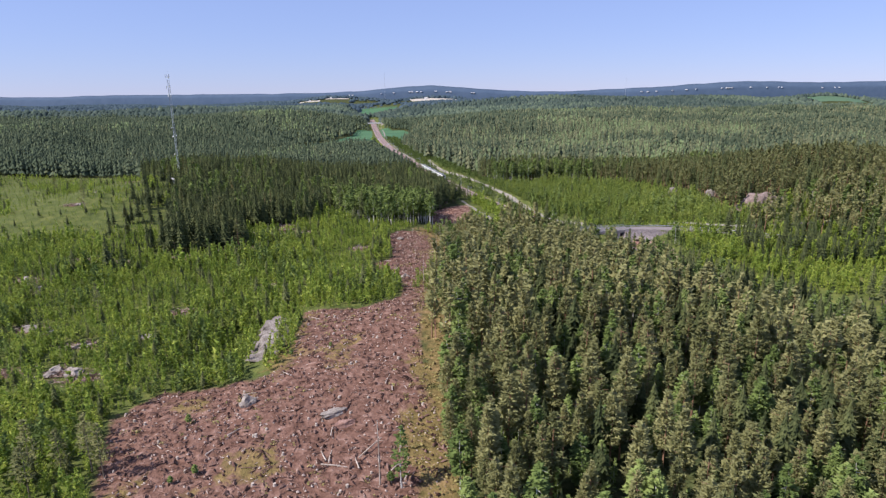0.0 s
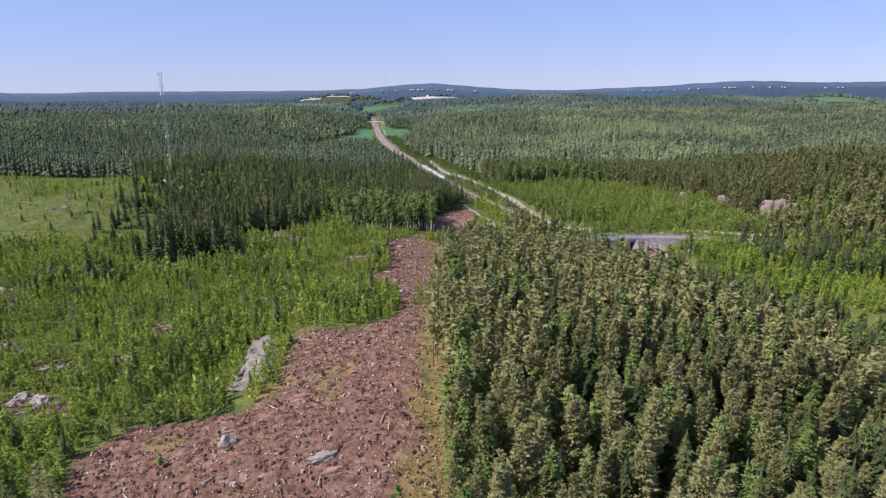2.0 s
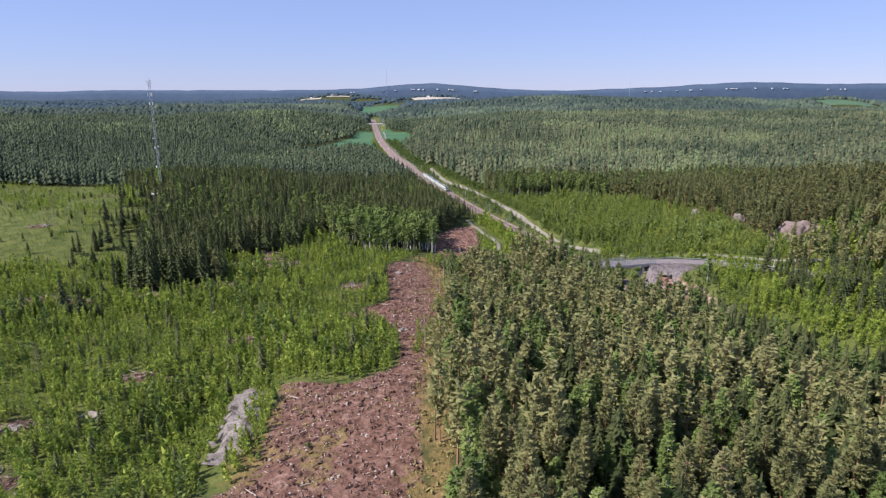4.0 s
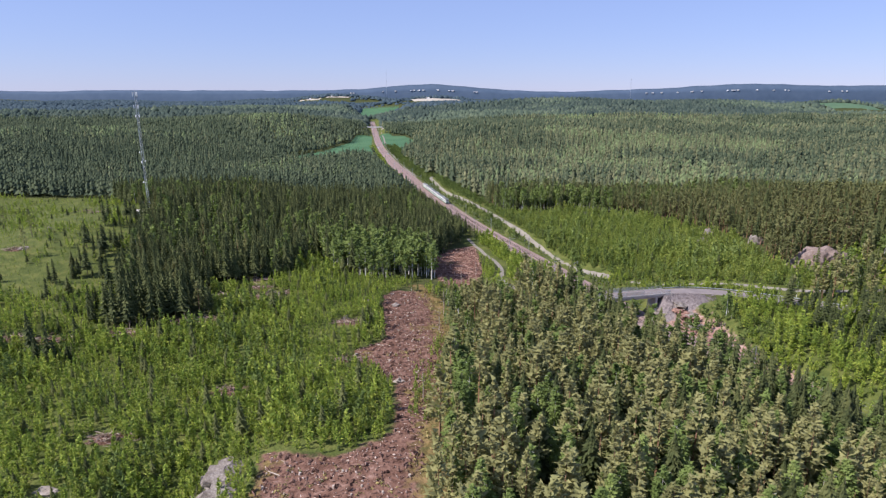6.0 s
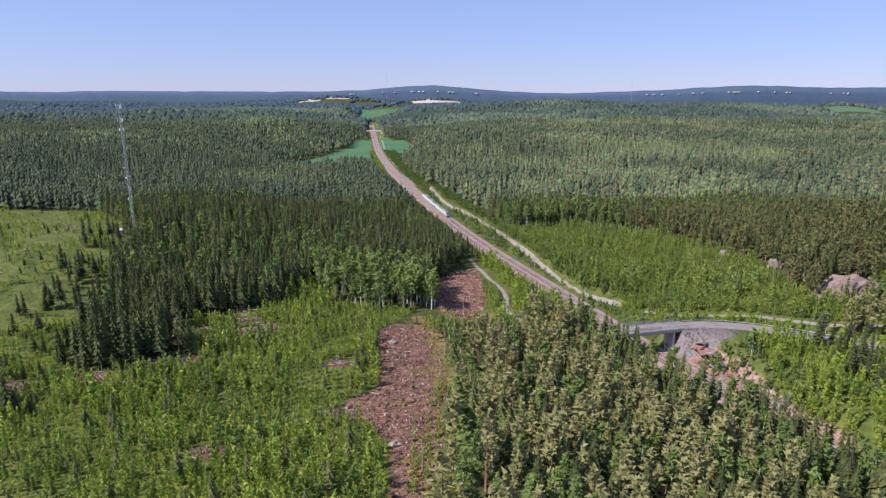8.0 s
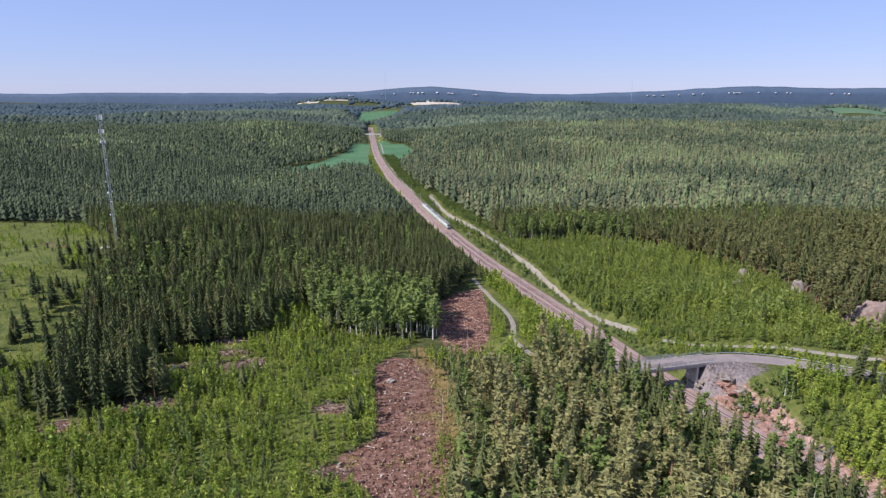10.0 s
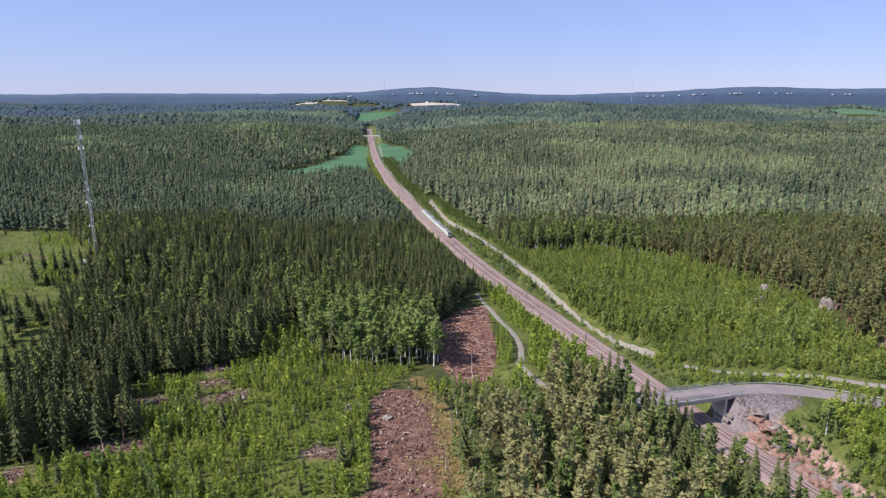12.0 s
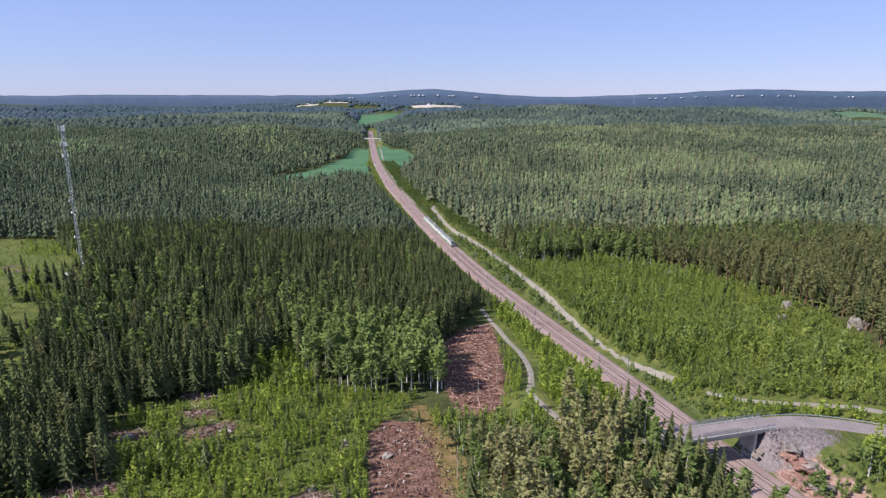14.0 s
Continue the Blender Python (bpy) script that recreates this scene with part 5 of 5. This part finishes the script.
for u_ in (5.2, blen - 6.5):
    o_ = B0 + bdir * u_
    part("pier", box(bmesh.new(), (0.9, 6.0, 9.0), pose(o_.x, o_.y, DECK_Z - 5.6, 0, 0, brz), 0.05), M_CONCRETE, bridge)
for u_, w_ in ((-0.5, 2.4), (blen - 0.8, 3.0)):
    o_ = B0 + bdir * u_
    part("abutment", box(bmesh.new(), (w_, 7.2, 5.0), pose(o_.x, o_.y, DECK_Z - 2.6, 0, 0, brz), 0.05), M_CONCRETE, bridge)
for q in range(5):
    o_ = B0 + bdir * (blen - 5.5 + 0.5 * q) - bnor * (1.5 - 0.2 * q)
    part("slope_paving", box(bmesh.new(), (1.2, 8.5, 0.3), pose(o_.x - 1.5 + q * 0.9, o_.y, RAIL_Z + 1.4 + q * 1.15, 0, -50, brz)), M_ROCK, bridge)

guard = tagged(new("guard_rail"), "long steel guard rail beside the asphalt road", "guard rail")
g_line = offset_line(rd[rd[:, 0] > 103.5], -3.0)
part("beam", sweep("beam", g_line, [(-0.04, 0.45), (0.05, 0.52), (-0.02, 0.6), (0.05, 0.68), (-0.04, 0.75)], M_STEEL), None, guard)
for q in range(0, len(g_line), 3):
    part("post", box(bmesh.new(), (0.1, 0.1, 1.2), pose(g_line[q, 0], g_line[q, 1], DECK_Z + 0.12)), M_STEEL, guard)

# ---- overhead line ----
wire_l = resample(RAIL, 4.0)
along = np.concatenate([[0], np.cumsum(np.hypot(*np.diff(wire_l, axis=0).T))])


def catenary_mast(u, side):
    i_ = int(np.searchsorted(along, u))
    p_, t_ = wire_l[i_], wire_l[i_ + 1] - wire_l[i_ - 1]
    rz_ = math.degrees(math.atan2(t_[1], t_[0])) - 90
    ob = tagged(new("catenary_mast"), "slim grey steel overhead-line mast beside the railway", "line mast", "masts of the overhead line")
    part("pole", box(bmesh.new(), (0.24, 0.24, 8.6), pose(0, 0, 4.0), 0.02), M_STEEL, ob)
    part("footing", box(bmesh.new(), (0.7, 0.7, 0.9), pose(0, 0, -0.4), 0.04), M_CONCRETE, ob)
    arm = part("bracket", bar(bmesh.new(), (0, 0, 7.0), (-side * 3.4, 0, 7.0), 0.05, 5), M_STEEL, ob)
    part("stay", bar(bmesh.new(), (0, 0, 8.1), (-side * 3.3, 0, 7.05), 0.03, 5), M_STEEL, arm)
    part("steady_arm", bar(bmesh.new(), (0, 0, 5.9), (-side * 3.0, 0, 6.6), 0.035, 5), M_STEEL, arm)
    for z_ in (7.0, 8.1, 5.9):
        part("insulator", bar(bmesh.new(), (-side * 0.25, 0, z_), (-side * 0.7, 0, z_), 0.09, 8), M_DARKROOF, arm)
    o_ = offset_line(np.array([wire_l[i_ - 1], p_, wire_l[i_ + 1]]), side * 5.6)[1]
    ob.matrix_world = pose(o_[0], o_[1], RAIL_Z - 0.4, 0, 0, rz_)


for q in range(30):
    for side in (-1, 1):
        catenary_mast(152 + 58 * q + (0 if side > 0 else 4), side)
for off in (-2.25, 2.25):
    for z_, r_ in ((5.9, 0.014), (7.0, 0.014)):
        q_ = offset_line(wire_l, off)[10:260]
        bm = sweep("overhead_wire", np.column_stack([q_, RAIL_Z + z_ + 0 * q_[:, 0]]), [(-r_, -r_), (r_, -r_), (0, r_), (-r_, -r_)], M_DARKROOF)
        tagged(new("overhead_wire", bm), "thin dark overhead line wire above the track", "wire")

# ---- train ----
train_line = offset_line(resample(RAIL, 1.0), 2.25)
train_s = np.concatenate([[0], np.cumsum(np.hypot(*np.diff(train_line, axis=0).T))])
s_front = float(np.interp(572, train_line[:, 1], train_s))


def car_matrix(s):
    p_ = np.array([np.interp(s, train_s, train_line[:, k]) for k in (0, 1)])
    q_ = np.array([np.interp(s + 1, train_s, train_line[:, k]) for k in (0, 1)])
    return pose(p_[0], p_[1], RAIL_Z + 0.08, 0, 0, math.degrees(math.atan2(q_[1] - p_[1], q_[0] - p_[0])))


def rail_car(s, cab, label):
    """One car along its own x; cab: -1 at the near end, 1 at the far end."""
    L = 24.2
    ob = tagged(new("rail_car"), label, "train car", "cars of the train")
    bm = box(bmesh.new(), (L - 0.4, 3.1, 2.75), pose(0, 0, 2.35), 0.22)
    for v in bm.verts:
        if cab and v.co.x * cab > L / 2 - 1.2 and v.co.z > 2.4:
            v.co.x -= cab * 0.55 * (v.co.z - 2.4)
    part("body", bm, M_WHITE, ob)
    bm = box(bmesh.new(), (L - 1.2, 2.7, 0.5), pose(0, 0, 3.85), 0.16)
    part("roof", bm, M_DARKROOF if cab else M_WHITE, ob)
    for xx in (-7, 0, 6.5):
        part("roof_unit", box(bmesh.new(), (3.4, 2.0, 0.4), pose(xx, 0, 4.25), 0.08), M_DARKROOF if xx else M_STEEL, ob)
    for sd in (-1, 1):
        part("green_band", box(bmesh.new(), (L - 3.0, 0.03, 0.5), pose(0, sd * 1.556, 1.35)), M_GREEN, ob, "green painted band")
        for q in range(8):
            part("window", box(bmesh.new(), (1.7, 0.04, 0.85), pose(-8.6 + q * 2.45, sd * 1.555, 2.6), 0.01), M_GLASS, ob)
        for xx in (-10.2, 3.0, 10.4):
            part("door", box(bmesh.new(), (1.3, 0.05, 2.1), pose(xx, sd * 1.557, 2.05), 0.01), M_GREEN, ob)
    if cab:
        part("windscreen", box(bmesh.new(), (0.06, 2.3, 0.95), pose(cab * (L / 2 - 0.44), 0, 2.95, 0, -cab * 29), 0.02), M_GLASS, ob)
        part("front_band", box(bmesh.new(), (0.06, 2.6, 0.4), pose(cab * (L / 2 - 0.18), 0, 1.45), 0.02), M_GREEN, ob)
        for sd in (-1, 1):
            part("headlight", box(bmesh.new(), (0.06, 0.35, 0.22), pose(cab * (L / 2 - 0.17), sd * 0.95, 1.95), 0.02), M_STEEL, ob)
    for xx in (-8.2, 8.2):
        bogie = part("bogie", box(bmesh.new(), (3.4, 2.3, 0.45), pose(xx, 0, 0.65), 0.05), M_DARKROOF, ob)
        for wx in (-1.15, 1.15):
            for sd in (-1, 1):
                bm = bmesh.new()
                bmesh.ops.create_cone(bm, cap_ends=True, segments=14, radius1=0.45, radius2=0.45, depth=0.13, matrix=pose(xx + wx, sd * 0.76, 0.45, 90))
                part("wheel", bm, M_RAIL, bogie)
    ob.matrix_world = car_matrix(s)


for q, cab in enumerate((-1, 1, -1, 1)):
    rail_car(s_front + 12.2 + 24.6 * q, cab, "white and green commuter train car with grey roof" if q else "leading white and green train car with sloped cab")

# signal cabinets by the line
for x_, y_ in ((-58, 985), (-82, 1090)):
    ob = tagged(new("equipment_cabinet"), "pale lineside equipment cabinet beside the railway", "cabinet")
    part("body", box(bmesh.new(), (2.4, 1.6, 2.4), pose(0, 0, 1.1), 0.05), M_WHITE, ob)
    part("roof", box(bmesh.new(), (2.7, 1.9, 0.15), pose(0, 0, 2.38), 0.02), M_DARKROOF, ob)
    ob.location = (x_ - 8, y_, float(height(x_ - 8, y_)))

hx = np.linspace(-4300, 4300, 300)
top = 60 + 44 * np.exp(-((hx + 60) / 560) ** 2) + 52 * step(900, 2600, hx) + 8 * waves(hx, hx * 0, 190) + 3 * waves(hx, hx, 60) + 4

# ---- far overpass, farms and houses ----
over = tagged(new("far_overpass"), "pale concrete overpass crossing the railway far off", "bridge")
OX, OY = -139, 1531
part("deck", box(bmesh.new(), (46, 6, 1.3), pose(OX, OY, -11.5), 0.1), M_CONCRETE, over)
for s_ in (-1, 1):
    part("parapet", box(bmesh.new(), (46, 0.4, 1.3), pose(OX, OY + s_ * 2.8, -10.3)), M_WHITE, over)
for xx in (-13, 13):
    part("pier", box(bmesh.new(), (1.0, 5, 9), pose(OX + xx, OY, -16)), M_CONCRETE, over)
for xx in (-27, 27):
    part("bank", rock_mesh("bank", (11, 12, 8.5), M_GRAVEL, xx, 2, 0.12), None, over).location = (OX + xx, OY, -19.5)

for x_, y_, w_, d_ in FARMS:
    xx, yy = np.meshgrid(np.linspace(-w_ / 2, w_ / 2, 14), np.linspace(-d_ / 2, d_ / 2, 5))
    xx, yy = xx.ravel() * (1 + 0.12 * waves(yy.ravel(), xx.ravel(), 20)) + x_, yy.ravel() * (1 + 0.3 * waves(xx.ravel(), yy.ravel(), 17)) + y_
    a = (np.arange(4)[:, None] * 14 + np.arange(13)).ravel()
    far_green = x_ > 1000
    lift = 0.8
    tagged(new("field", raw_mesh("field", np.stack([xx, yy, height(xx, yy) + lift], 1), np.concatenate([np.stack([a, a + 1, a + 14], 1), np.stack([a + 1, a + 15, a + 14], 1)]), [M_FIELD if far_green else M_PALE])),
           "distant green field among woods" if far_green else "distant pale bare field among woods", "field", kind="structure")
for q in range(40):
    if q < 14:
        hx_, hy_ = rng.uniform(-620, 350), 4745
    elif q < 34:
        hx_, hy_ = rng.uniform(1500, 3200), 4745
    else:
        fx, fy, fw, fd = FARMS[q % 4]
        hx_, hy_ = fx + rng.uniform(-0.45, 0.45) * fw, fy + fd * 0.45
    gable_house("house", (rng.uniform(8, 15), 8, 4), 2, M_WHITE, M_CONCRETE if q % 4 else M_WHITE, "distant pale house on a wooded hillside", "house",
                pose(hx_, hy_, float(height(hx_, hy_)) + 0.6 if hy_ < 4600 else 0.6 * float(np.interp(hx_, hx, top)) + 0.2, 0, 0, rng.uniform(-25, 25)))
for x_, y_, h_ in ((-330, 4650, 190), (1350, 4300, 130)):
    ob = tagged(new("far_mast"), "thin grey mast on the distant hills", "mast")
    part("pole", bar(bmesh.new(), (0, 0, 0), (0, 0, h_), 0.8, 6, 0.5), M_STEEL, ob)
    ob.location = (x_, y_, 20)

# ---- far hills ----
V = np.concatenate([np.stack([hx, 4720 - 0 * hx, -40 + 0 * hx], 1), np.stack([hx, 4745 + 0 * hx, top * 0.6], 1), np.stack([hx, 4790 + 0 * hx, top], 1), np.stack([hx, 4890 + 0 * hx, top * 0 - 60], 1)])
a = np.arange(299)
F = np.concatenate([np.concatenate([np.stack([a + 300 * k, a + 1 + 300 * k, a + 300 * (k + 1)], 1), np.stack([a + 1 + 300 * k, a + 1 + 300 * (k + 1), a + 300 * (k + 1)], 1)]) for k in range(3)])
# Forested hills; the blue is distance haze put into their base colour.
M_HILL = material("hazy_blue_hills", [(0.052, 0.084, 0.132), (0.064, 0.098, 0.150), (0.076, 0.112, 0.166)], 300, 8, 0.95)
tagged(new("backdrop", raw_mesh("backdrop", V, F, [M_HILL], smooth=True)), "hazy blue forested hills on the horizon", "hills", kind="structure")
